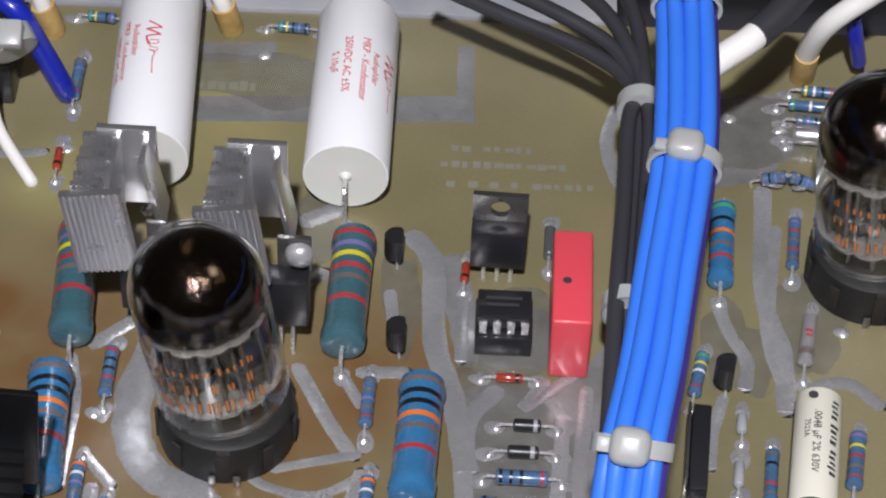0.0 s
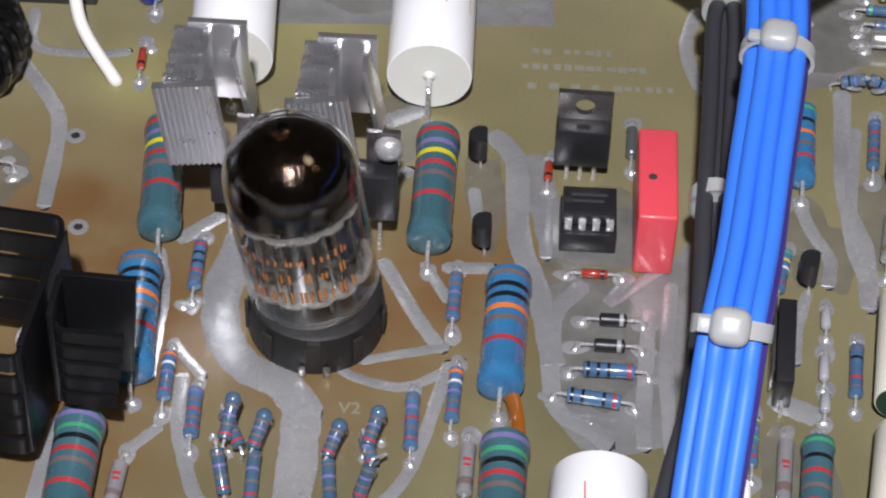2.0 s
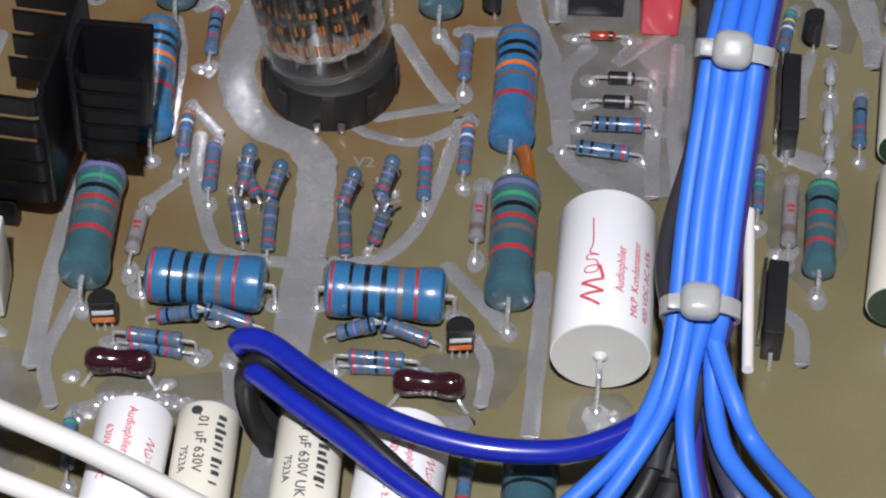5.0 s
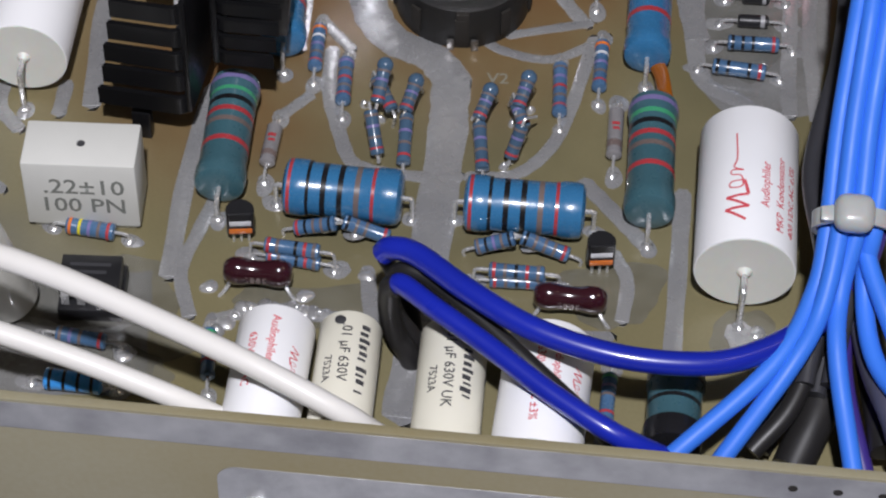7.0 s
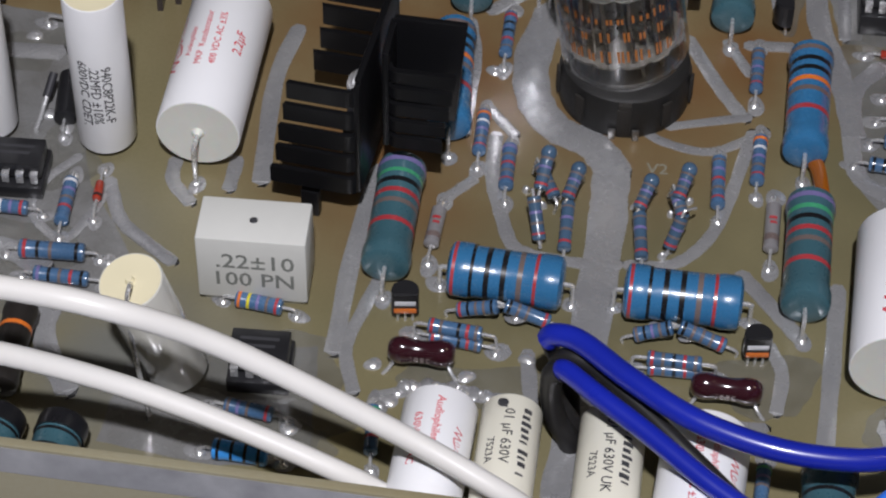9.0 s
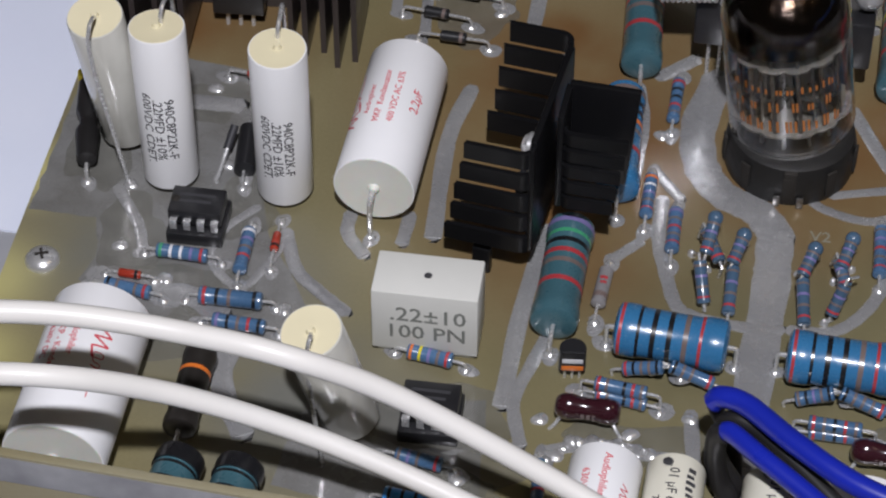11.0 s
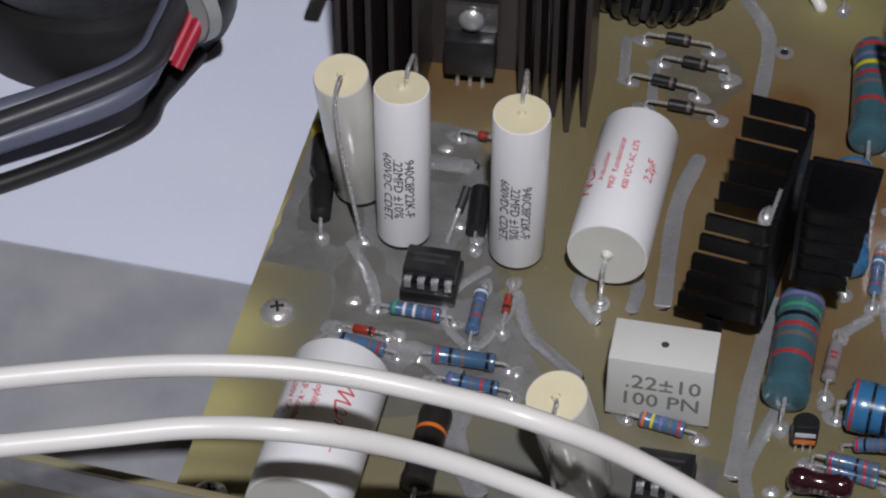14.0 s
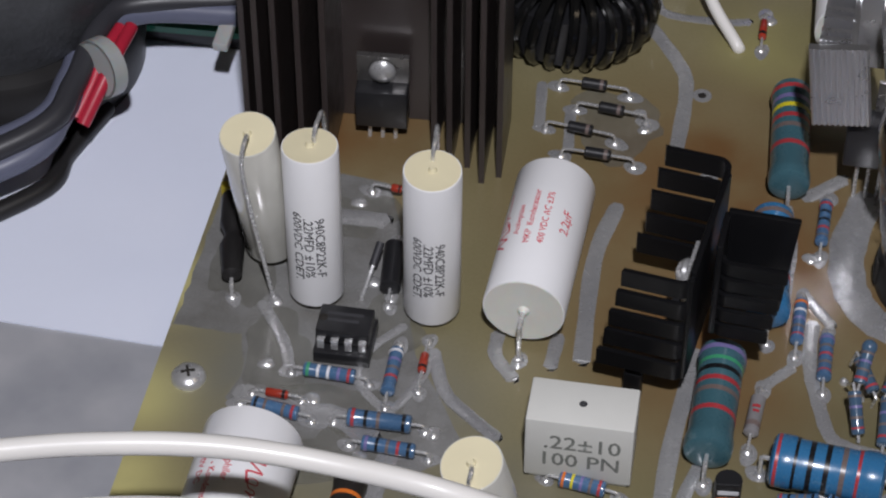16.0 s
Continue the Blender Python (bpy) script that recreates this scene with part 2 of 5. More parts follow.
def lathe(profile, seg=28, axis="x"):
    """A turned body; profile: (along, radius) pairs."""
    verts, faces, n = [], [], len(profile)
    for a, r in profile:
        for k in range(seg):
            c, s = math.cos(2 * math.pi * k / seg), math.sin(2 * math.pi * k / seg)
            verts.append((a, r * c, r * s) if axis == "x" else (r * c, r * s, a))
    for i in range(n - 1):
        for k in range(seg):
            k2 = (k + 1) % seg
            q = (i * seg + k, i * seg + k2, (i + 1) * seg + k2, (i + 1) * seg + k)
            faces.append(q[::-1] if axis == "x" else q)
    faces.append(tuple(range(seg)) if axis == "x" else tuple(range(seg))[::-1])
    last = tuple(range((n - 1) * seg, n * seg))
    faces.append(last[::-1] if axis == "x" else last)
    bm = bmesh.new()
    me = bpy.data.meshes.new("tmp")
    me.from_pydata(verts, [], faces)
    bm.from_mesh(me)
    bpy.data.meshes.remove(me)
    bmesh.ops.remove_doubles(bm, verts=bm.verts, dist=1e-4)
    bmesh.ops.recalc_face_normals(bm, faces=bm.faces)
    return bm


def rbox(sx, sy, sz, bevel=0.3, at=(0, 0, 0), turn=None, segments=2):
    bm = bmesh.new()
    bmesh.ops.create_cube(bm, size=1.0)
    bmesh.ops.scale(bm, vec=(sx, sy, sz), verts=bm.verts)
    if bevel:
        bmesh.ops.bevel(bm, geom=bm.edges[:], offset=bevel, segments=segments, affect="EDGES", profile=0.5)
    if turn:
        bmesh.ops.transform(bm, matrix=turn, verts=bm.verts)
    bmesh.ops.translate(bm, vec=at, verts=bm.verts)
    return bm


def join(*many):
    out = bmesh.new()
    for b in many:
        me = bpy.data.meshes.new("tmp")
        b.to_mesh(me)
        b.free()
        out.from_mesh(me)
        bpy.data.meshes.remove(me)
    return out


def smooth_line(pts, n=8):
    """Catmull-Rom through the points."""
    p = [Vector(q) for q in pts]
    p = [p[0] * 2 - p[1]] + p + [p[-1] * 2 - p[-2]]
    out = []
    for i in range(1, len(p) - 2):
        for k in range(n):
            t = k / n
            out.append(0.5 * (2 * p[i] + (p[i + 1] - p[i - 1]) * t + (2 * p[i - 1] - 5 * p[i] + 4 * p[i + 1] - p[i + 2]) * t * t + (3 * p[i] - p[i - 1] - 3 * p[i + 1] + p[i + 2]) * t ** 3))
    return out + [p[-2]]


def sweep(pts, r, seg=12, squash=1.0):
    """A round wire along a line of points."""
    p = [Vector(q) for q in pts]
    verts, faces, up = [], [], None
    for i, q in enumerate(p):
        d = (p[min(i + 1, len(p) - 1)] - p[max(i - 1, 0)]).normalized()
        if up is None:
            up = d.orthogonal().normalized()
        up = (up - d * up.dot(d)).normalized()
        side = d.cross(up)
        for k in range(seg):
            a = 2 * math.pi * k / seg
            verts.append(q + up * (r * math.cos(a)) + side * (r * math.sin(a) * squash))
    for i in range(len(p) - 1):
        for k in range(seg):
            k2 = (k + 1) % seg
            faces.append((i * seg + k, i * seg + k2, (i + 1) * seg + k2, (i + 1) * seg + k))
    faces += [tuple(range(seg))[::-1], tuple(range((len(p) - 1) * seg, len(p) * seg))]
    return [tuple(v) for v in verts], faces


def slab(outline, z0, z1):
    """A flat plate with the given outline."""
    n = len(outline)
    verts = [(x, y, z0) for x, y in outline] + [(x, y, z1) for x, y in outline]
    faces = [tuple(range(n))[::-1], tuple(range(n, 2 * n))] + [(k, (k + 1) % n, n + (k + 1) % n, n + k) for k in range(n)]
    bm = bmesh.new()
    me = bpy.data.meshes.new("tmp")
    me.from_pydata(verts, [], faces)
    bm.from_mesh(me)
    bpy.data.meshes.remove(me)
    bmesh.ops.recalc_face_normals(bm, faces=bm.faces)
    return bm


def blob(r, h, seed=0):
    """A mound of solder with an uneven rim."""
    rnd = random.Random(seed)
    bm = lathe([(-0.15, r), (0.1 * h, r), (0.36 * h, r * 0.9), (0.64 * h, r * 0.68), (0.87 * h, r * 0.4), (h, 0.15)], 14, "z")
    ph = [rnd.uniform(0, 6.28) for _ in range(3)]
    for v in bm.verts:
        a = math.atan2(v.co.y, v.co.x)
        f = 1 + 0.10 * math.sin(2 * a + ph[0]) + 0.07 * math.sin(3 * a + ph[1])
        v.co.x *= f
        v.co.y *= f
    return bm


def lettering(text, size, material, parent, m, name="print", bend=0.0, depth=0.02):
    """Printed characters of the given height in mm; bend: the radius of the cylinder that they lie on, text running along its x axis."""
    cu = bpy.data.curves.new("tmp_text", "FONT")
    cu.body, cu.size, cu.align_x, cu.align_y, cu.extrude = text, size * MM * 1.38, "CENTER", "CENTER", 0.0
    cu.resolution_u = 2
    cu.offset = 0.016 * size * MM
    tmp = bpy.data.objects.new("tmp_text", cu)
    me = bpy.data.meshes.new_from_object(tmp)
    bpy.data.objects.remove(tmp)
    bpy.data.curves.remove(cu)
    bm = bmesh.new()
    bm.from_mesh(me)
    bpy.data.meshes.remove(me)
    bmesh.ops.scale(bm, vec=(1 / MM,) * 3, verts=bm.verts)
    bmesh.ops.triangulate(bm, faces=bm.faces)
    bmesh.ops.transform(bm, matrix=m, verts=bm.verts)
    if bend:
        ys = [v.co.y for v in bm.verts]
        cut = min(ys) + 0.45
        while cut < max(ys):
            bmesh.ops.bisect_plane(bm, geom=bm.verts[:] + bm.edges[:] + bm.faces[:], plane_co=(0, cut, 0), plane_no=(0, 1, 0))
            cut += 0.45
        for v in bm.verts:
            a = v.co.y / bend
            r = bend + depth
            v.co.y, v.co.z = r * math.sin(a), r * math.cos(a)
    return part(name, bm, material, parent, smooth=False)


def strokes(x0, y, size, n, material, parent, bend, seed):
    """A row of n characters that are not lettered, as plain upright bars wrapped on a cylinder about x."""
    rnd, rows, a = random.Random(seed), [], x0
    for k in range(n):
        w = size * rnd.uniform(0.22, 0.5)
        rows.append((a, a + w, y - size * 0.1 * (k % 2), size * rnd.choice((0.75, 0.75, 1.0))))
        a += w + size * rnd.choice((0.28, 0.28, 0.28, 0.7))
    return bars(rows, material, parent, bend)


def bars(rows, material, parent, bend=0.0, name="print_bar"):
    """Strokes of writing that cannot be read: (x0, x1, y, width), on a cylinder about x where bend is given."""
    bm = bmesh.new()
    for x0, x1, y, w in rows:
        n = 5 if bend else 1
        for k in range(n):
            ya, yb = y - w / 2 + w * k / n, y - w / 2 + w * (k + 1) / n
            vs = []
            for x, yy in ((x0, ya), (x1, ya), (x1, yb), (x0, yb)):
                vs.append(bm.verts.new((x, (bend + 0.03) * math.sin(yy / bend), (bend + 0.03) * math.cos(yy / bend)) if bend else (x, yy, 0.0)))
            bm.faces.new(vs)
    return part(name, bm, material, parent, smooth=False)


# ---- the boards and what they stand on ----
BOARD = [(-110.6, -73.0), (172.0, -84.5), (172.0, 143.0), (-106.5, 143.0)]
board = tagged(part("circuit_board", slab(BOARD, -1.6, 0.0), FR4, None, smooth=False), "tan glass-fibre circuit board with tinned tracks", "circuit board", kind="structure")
table = tagged(part("floor", slab([(-900, -900), (900, -900), (900, 900), (-900, 900)], -16.0, -12.0), CHASSIS, None, smooth=False), "grey brushed metal sheet under the boards", "metal sheet", kind="structure")
paper = tagged(part("paper_sheet", slab([(-300, 7.4), (-100, 0.9), (-92, 190), (-292, 205)], -12.0, -11.6), PAPER, None, smooth=False), "plain white paper sheet lying on the metal", "paper")

# the upright front board
FT = put(0, -79.6, 0, -3.4)
front = thing("front_board", FT, "upright tan glass-fibre board with a tinned track along its top edge", "circuit board")
part("board_plate", rbox(300, 1.6, 70, 0.15, (0, 0, -16)), FR4_FACE, front)
part("edge_track", rbox(300, 0.12, 6.2, 0.04, (0, -0.86, 15.3)), STRIP, front, "dull tinned track")

# ---- kinds of parts ----


def bent_leads(parent, half, drop, reach=3.5, r=0.4, pads=True, seeds=(1, 2)):
    """Two leads out of the ends of a lying body, bent down into the board, with their solder."""
    for s, seed in ((-1, seeds[0]), (1, seeds[1])):
        k = min(1.2, reach * 0.4)
        pts = [(s * half * 0.9, 0, 0), (s * (half + reach - k), 0, 0), (s * (half + reach - 0.25 * k), 0, -0.25 * k), (s * (half + reach), 0, -k), (s * (half + reach), 0, -drop - 0.3)]
        part("lead", sweep(smooth_line(pts, 3), r, 8), WIRE, parent)
        if pads:
            bm = blob(1.15, 0.9, int(half * 100) + seed)
            bmesh.ops.translate(bm, vec=(s * (half + reach), 0, -drop), verts=bm.verts)
            part("solder_joint", bm, SOLDER, parent)
            bm = blob(1.75 + 0.25 * math.sin(half * 7 + seed), 0.16, int(half * 31) + seed)
            bmesh.ops.scale(bm, vec=(1.25, 0.85, 1.0), verts=bm.verts)
            bmesh.ops.translate(bm, vec=(s * (half + reach + 0.3), 0.25, -drop + 0.05), verts=bm.verts)
            part("solder_pad", bm, TIN, parent)


def resistor(a, b, dia, bands, body=None, label="", reach=3.0, group="", drop=None, swell=0.07, mark=None, places=None, pads=True):
    """An axial resistor from end a to end b: lacquered body with swollen ends, colour bands, leads."""
    m, length = axis_frame(a, b)
    body = body or BLUE_R
    drop = m.translation.z if drop is None else drop
    th = thing("resistor", m, label or "blue axial resistor with colour bands soldered to the board", "resistor", group)
    h, r = length / 2, dia / 2
    e = min(r * 0.38, h * 0.25)
    neck = r * (1 - swell)
    prof = [(-h, r * 0.25), (-h + 0.03 * r, r * 0.78), (-h + 0.35 * e, r * 0.955), (-h + e, r), (-h + 2.0 * e, r), (-h + 2.7 * e, neck), (h - 2.7 * e, neck), (h - 2.0 * e, r), (h - e, r), (h - 0.35 * e, r * 0.955), (h - 0.03 * r, r * 0.78), (h, r * 0.25)]
    core = part("body", lathe(prof, 28 if dia > 4 else 18), body, th)
    n = len(bands)
    for i, c in enumerate(bands):
        if c == " ":
            continue
        x = -h + 2 * h * (places[i] if places else (i + 0.5) / (n + 0.1))
        w = 0.017 * 2 * h + 0.11
        rr = float(np.interp(abs(x), [0, h - 2.7 * e, h - 2.0 * e, h - e, h - 0.35 * e, h], [neck, neck, r, r, r * 0.95, r * 0.3])) + 0.03
        part("band", lathe([(x - w, rr - 0.05), (x - w, rr), (x + w, rr), (x + w, rr - 0.05)], 28 if dia > 4 else 18), INK[c], core)
    if mark:
        x0, x1 = (-h, -h + mark * 2 * h) if mark > 0 else (h + mark * 2 * h, h)
        hi = (x0, r * 0.6) if mark > 0 else (x1, r * 0.6)
        rim = [(x0 + 0.3, r * 0.97), (x0 + e, r + 0.06), (x1, r + 0.05), (x1, r - 0.6)] if mark > 0 else [(x0, r - 0.6), (x0, r + 0.05), (x1 - e, r + 0.06), (x1 - 0.3, r * 0.97)]
        part("dark_end", lathe([(hi[0] - 0.02, hi[1])] + rim if mark > 0 else rim + [(hi[0] + 0.02, hi[1])], 28), INK["k"], core, "black lacquered end")
    if reach > 0:
        bent_leads(th, h, drop, reach, 0.42 if dia > 4 else 0.3, pads)
    return th


SLEEVE = {}


def film_cap(a, b, dia, label, wrap=None, end=None, reach=4.0, lead=True, name="film_capacitor", group="", tape=1.5, drop=None):
    """A wrapped axial film capacitor: tape sleeve, resin ends set in, leads. Returns thing, half length, radius."""
    m, length = axis_frame(a, b)
    th = thing(name, m, label, "capacitor", group)
    h, r = length / 2, dia / 2
    SLEEVE[th] = part("sleeve", lathe([(-h, r - 0.35), (-h, r - 0.12), (-h + 0.3, r), (h - 0.3, r), (h, r - 0.12), (h, r - 0.35)], 48), wrap or WHITE_CAP, th)
    for s in (-1, 1):
        prof = [(s * (h - 1.0), r - 0.3), (s * (h + 0.12), r - 0.3), (s * (h + 0.05), r * 0.6), (s * (h + 0.12), r * 0.16), (s * (h + 0.9), 0.5)]
        part("end_fill", lathe(prof if s > 0 else prof[::-1], 40), end or WHITE_END, th)
    if lead:
        bent_leads(th, h, m.translation.z if drop is None else drop, reach, 0.5)
    return th, h, r


def mcap(a, b, dia, label, lines=(), flip=False, logo=None, size=1.0, reach=4.0, lead=True, roll=0.0, wrap=None, slide=0.0):
    """White capacitor with red print: lines of (text, place round the body in mm, height, place along it); logo: the place of the flourish."""
    th, h, r = film_cap(a, b, dia, label, reach=reach, lead=lead, wrap=wrap)
    back = pose(0, 0, 0, 0, 0, 180) if flip else Matrix.Identity(4)
    if logo is not None:
        bm = bmesh.new()
        stroke = [(-8.5, -1.2), (-6.2, 1.6), (-5.6, -1.6), (-3.6, 1.5), (-3.0, -1.5), (0.0, -0.9), (-0.2, 0.9), (-1.4, 1.0), (-1.3, -0.6), (1.0, -0.4), (1.4, 0.9), (2.4, 0.8), (2.2, -0.7), (3.0, 0.6), (5.0, 0.2), (10.5, 0.4)]
        pts = [Vector((x * size + slide, y * size * 1.2 + logo, 0)) for x, y in stroke]
        pts = pts[:5] + smooth_line(pts[5:], 4)
        for i in range(len(pts) - 1):
            d = (pts[i + 1] - pts[i]).normalized()
            w = Vector((-d.y, d.x, 0)) * (0.26 if i < 5 else 0.13) * size
            for k in range(3):
                p, q = pts[i].lerp(pts[i + 1], k / 3), pts[i].lerp(pts[i + 1], (k + 1) / 3)
                vs = []
                for v in (p - w, q - w, q + w, p + w):
                    v = back @ v
                    t = v.y / r
                    vs.append(bm.verts.new((v.x, (r + 0.03) * math.sin(t), (r + 0.03) * math.cos(t))))
                bm.faces.new(vs)
        part("printed_flourish", bm, RED_INK, SLEEVE[th], "red printed flourish", smooth=False)
    for text, y, s, x in lines:
        lettering(text, s, RED_INK, SLEEVE[th], back @ Matrix.Translation((x, y, 0)), bend=r, depth=0.03)
    return th


def small_diode(a, b, dia, body, label, band=None, reach=2.5, name="diode"):
    m, length = axis_frame(a, b)
    th = thing(name, m, label, "diode")
    h, r = length / 2, dia / 2
    part("body", lathe([(-h, r * 0.3), (-h + 0.1, r * 0.8), (-h + 0.35, r), (h - 0.35, r), (h - 0.1, r * 0.8), (h, r * 0.3)], 16), body, th)
    if band:
        part("band", lathe([(h * 0.45, r - 0.05), (h * 0.45, r + 0.02), (h * 0.72, r + 0.02), (h * 0.72, r - 0.05)], 16), band, th)
    bent_leads(th, h, m.translation.z, reach, 0.3)
    return th

# ---- tracks on the board ----


LAYER = [0]


def track(pts, width):
    """A tinned copper track: a flat strip with rounded ends and soft, uneven edges."""
    LAYER[0] += 1
    top = 0.07 + 0.006 * (LAYER[0] % 23)
    line = smooth_line([(x, y, 0) for x, y, _ in pts], 5)
    left, right = [], []
    for i, q in enumerate(line):
        d = (line[min(i + 1, len(line) - 1)] - line[max(i - 1, 0)]).normalized()
        n = Vector((-d.y, d.x, 0))
        w = width / 2 * (1 + 0.06 * math.sin(i * 1.7 + q.x))
        left.append(q + n * w)
        right.append(q - n * w)
    d0, d1 = (line[0] - line[1]).normalized(), (line[-1] - line[-2]).normalized()
    cap0 = [line[0] + d0 * width * 0.4 + Vector((d0.y, -d0.x, 0)) * s * width * 0.25 for s in (1, -1)]
    cap1 = [line[-1] + d1 * width * 0.4 + Vector((-d1.y, d1.x, 0)) * s * -width * 0.25 for s in (-1, 1)]
    n = len(left)
    verts = [(v.x, v.y, -0.02) for v in left + right] + [(v.x, v.y, top) for v in left + right]
    inner_l = [q.lerp(v, 0.62) for q, v in zip(line, left)]
    inner_r = [q.lerp(v, 0.62) for q, v in zip(line, right)]
    crown = top + min(0.05 * width, 0.2)
    verts += [(v.x, v.y, crown + 0.05 * math.sin(i * 2.1 + v.x)) for i, v in enumerate(inner_l)] + [(v.x, v.y, crown + 0.05 * math.sin(i * 1.7 + v.y)) for i, v in enumerate(inner_r)]
    o, u = 2 * n, 4 * n
    faces = []
    for i in range(n - 1):
        faces += [(u + i, u + n + i, u + n + i + 1, u + i + 1), (o + i, u + i, u + i + 1, o + i + 1), (u + n + i, o + n + i, o + n + i + 1, u + n + i + 1), (i, i + 1, o + i + 1, o + i), (n + i + 1, n + i, o + n + i, o + n + i + 1)]
    for cap, a, e in ((cap0, 0, n), (cap1, 2 * n - 1, n - 1)):
        k = len(verts)
        verts += [(v.x, v.y, top - 0.03) for v in cap] + [(v.x, v.y, -0.02) for v in cap]
        faces += [(o + a, u + a, u + e, o + e), (o + a, o + e, k + 1, k), (k, k + 1, k + 3, k + 2), (o + a, k, k + 2, a), (k + 1, o + e, e, k + 3)]
    return part("track", (verts, faces), TIN, board)


track([(15.2, 50.6, 0.0), (12.4, 38.0, 0.0), (13.4, 27.3, 0.0), (17.9, 19.8, 0.0), (25.1, 15.8, 0.0), (29.3, 9.1, 0.0)], 6.8)
track([(28.7, 11.7, 0.0), (28.6, 2.5, 0.0), (28.6, -1.5, 0.0), (27.2, -23.8, 0.0), (25.5, -50.5, 0.0), (24.2, -64.2, -0.0)], 6.8)
track([(41.2, 45.9, 0.0), (47.4, 33.4, 0.0), (52.2, 25.5, 0.0)], 2.8)
track([(38.5, 22.3, 0.0), (53.2, 26.3, 0.0)], 2.0)
track([(33.4, 21.4, 0.0), (37.7, 18.2, 0.0), (46.6, 16.7, 0.0), (56.1, 23.0, -0.0)], 2.0)
track([(0.1, 46.6, 0.0), (1.9, 37.3, 0.0), (1.8, 26.6, 0.0), (1.5, 16.3, -0.0)], 2.2)
track([(4.9, 24.2, 0.0), (10.7, 17.1, 0.0)], 2.2)
track([(-0.7, -0.3, 0.0), (4.4, 5.4, -0.0)], 2.2)
track([(7.3, 16.6, 0.0), (7.4, 6.6, 0.0), (9.6, -2.2, 0.0), (12.2, -9.7, 0.0), (15.8, -11.8, 0.0)], 2.6)
track([(61.1, 79.9, 0.0), (64.9, 72.6, 0.0), (65.7, 53.7, 0.0), (69.0, 41.4, 0.0), (70.6, 33.4, 0.0), (72.1, 23.0, 0.0)], 4.4)
track([(77.1, 41.9, 0.0), (72.1, 33.5, -0.0), (72.4, 14.1, 0.0), (79.0, 8.3, 0.0), (81.4, 5.4, 0.0)], 3.4)
track([(89.2, 35.9, 0.0), (88.5, 24.0, 0.0), (87.8, 12.5, -0.0), (87.8, 5.1, 0.0)], 2.8)
track([(85.3, 43.8, 0.0), (82.2, 38.2, 0.0), (91.5, 46.9, 0.0)], 2.2)
track([(93.5, 42.9, -0.0), (92.0, 24.2, 0.0), (92.5, 4.2, 0.0)], 2.6)
track([(-12.8, 5.8, 0.0), (-15.1, -14.6, -0.0), (-15.7, -37.3, 0.0)], 3.2)
track([(-9.7, -19.3, 0.0), (-11.9, -27.8, 0.0), (-13.8, -36.1, 0.0), (-11.4, -45.6, 0.0)], 2.4)
track([(68.9, -14.4, 0.0), (67.9, -31.4, 0.0), (66.7, -48.8, 0.0)], 3.0)
track([(52.4, -12.9, 0.0), (57.4, -19.4, 0.0), (62.6, -26.4, 0.0)], 3.0)
track([(15.3, -11.8, 0.0), (24.1, -12.9, 0.0), (31.3, -12.6, 0.0)], 2.4)
track([(32.7, -12.5, 0.0), (40.4, -11.5, 0.0), (45.9, -5.7, 0.0), (49.4, 3.4, 0.0), (53.7, 22.2, 0.0)], 2.4)
track([(-60.3, -2.1, 0.0), (-56.8, -10.9, 0.0), (-51.8, -15.6, 0.0), (-45.9, -20.1, 0.0)], 2.6)
track([(-49.4, 4.3, 0.0), (-49.1, -0.8, 0.0), (-45.1, -5.9, 0.0)], 2.6)
track([(-32.1, 40.9, 0.0), (-34.5, 26.1, 0.0), (-33.5, 0.6, 0.0)], 3.2)
track([(-38.5, 5.6, 0.0), (-38.9, -1.8, 0.0)], 2.6)
track([(-36.8, 106.2, 0.0), (-33.4, 97.6, 0.0), (-25.0, 84.8, 0.0), (-22.4, 76.6, 0.0), (-22.5, 56.6, 0.0)], 3.0)
track([(-31.6, 110.5, 0.0), (-29.9, 99.9, 0.0), (-17.8, 98.6, 0.0), (-11.8, 99.5, 0.0)], 2.2)
track([(100.8, 118.4, 0.0), (98.4, 110.0, 0.0), (98.8, 102.0, 0.0), (101.4, 93.5, 0.0)], 2.8)
track([(128.3, 95.7, 0.0), (126.9, 67.2, 0.0), (129.5, 54.6, 0.0), (129.3, 39.7, 0.0)], 3.6)
track([(117.9, 66.0, 0.0), (119.9, 58.3, 0.0), (122.8, 51.5, 0.0), (122.1, 44.7, 0.0)], 2.6)
track([(118.1, 42.5, 0.0), (115.8, 33.8, 0.0), (115.1, 26.0, 0.0)], 2.2)
track([(111.5, 16.7, 0.0), (117.9, 13.7, -0.0)], 4.5)
track([(111.8, -6.5, 0.0), (106.5, -16.6, 0.0), (111.8, -23.6, -0.0), (111.8, -31.8, 0.0)], 2.6)
track([(133.5, 45.3, 0.0), (140.8, 47.0, 0.0), (146.5, 41.9, 0.0)], 2.8)
track([(130.0, 85.2, 0.0), (127.1, 60.1, 0.0), (130.0, 42.6, 0.0)], 3.0)
track([(-6.7, -45.9, 0.0), (-0.9, -44.4, 0.0), (16.5, -44.6, 0.0)], 2.4)
track([(16.8, -34.3, 0.0), (18.6, -48.6, 0.0)], 2.6)
track([(42.2, -46.1, 0.0), (56.8, -46.4, 0.0)], 2.6)
track([(57.2, -28.3, 0.0), (59.5, -34.3, 0.0), (58.6, -42.8, 0.0)], 2.4)
track([(-93.6, 4.5, 0.0), (-88.0, -3.5, 0.0), (-85.6, -9.7, 0.0)], 2.2)
track([(-85.3, 29.5, 0.0), (-75.3, 29.7, 0.0)], 4.0)
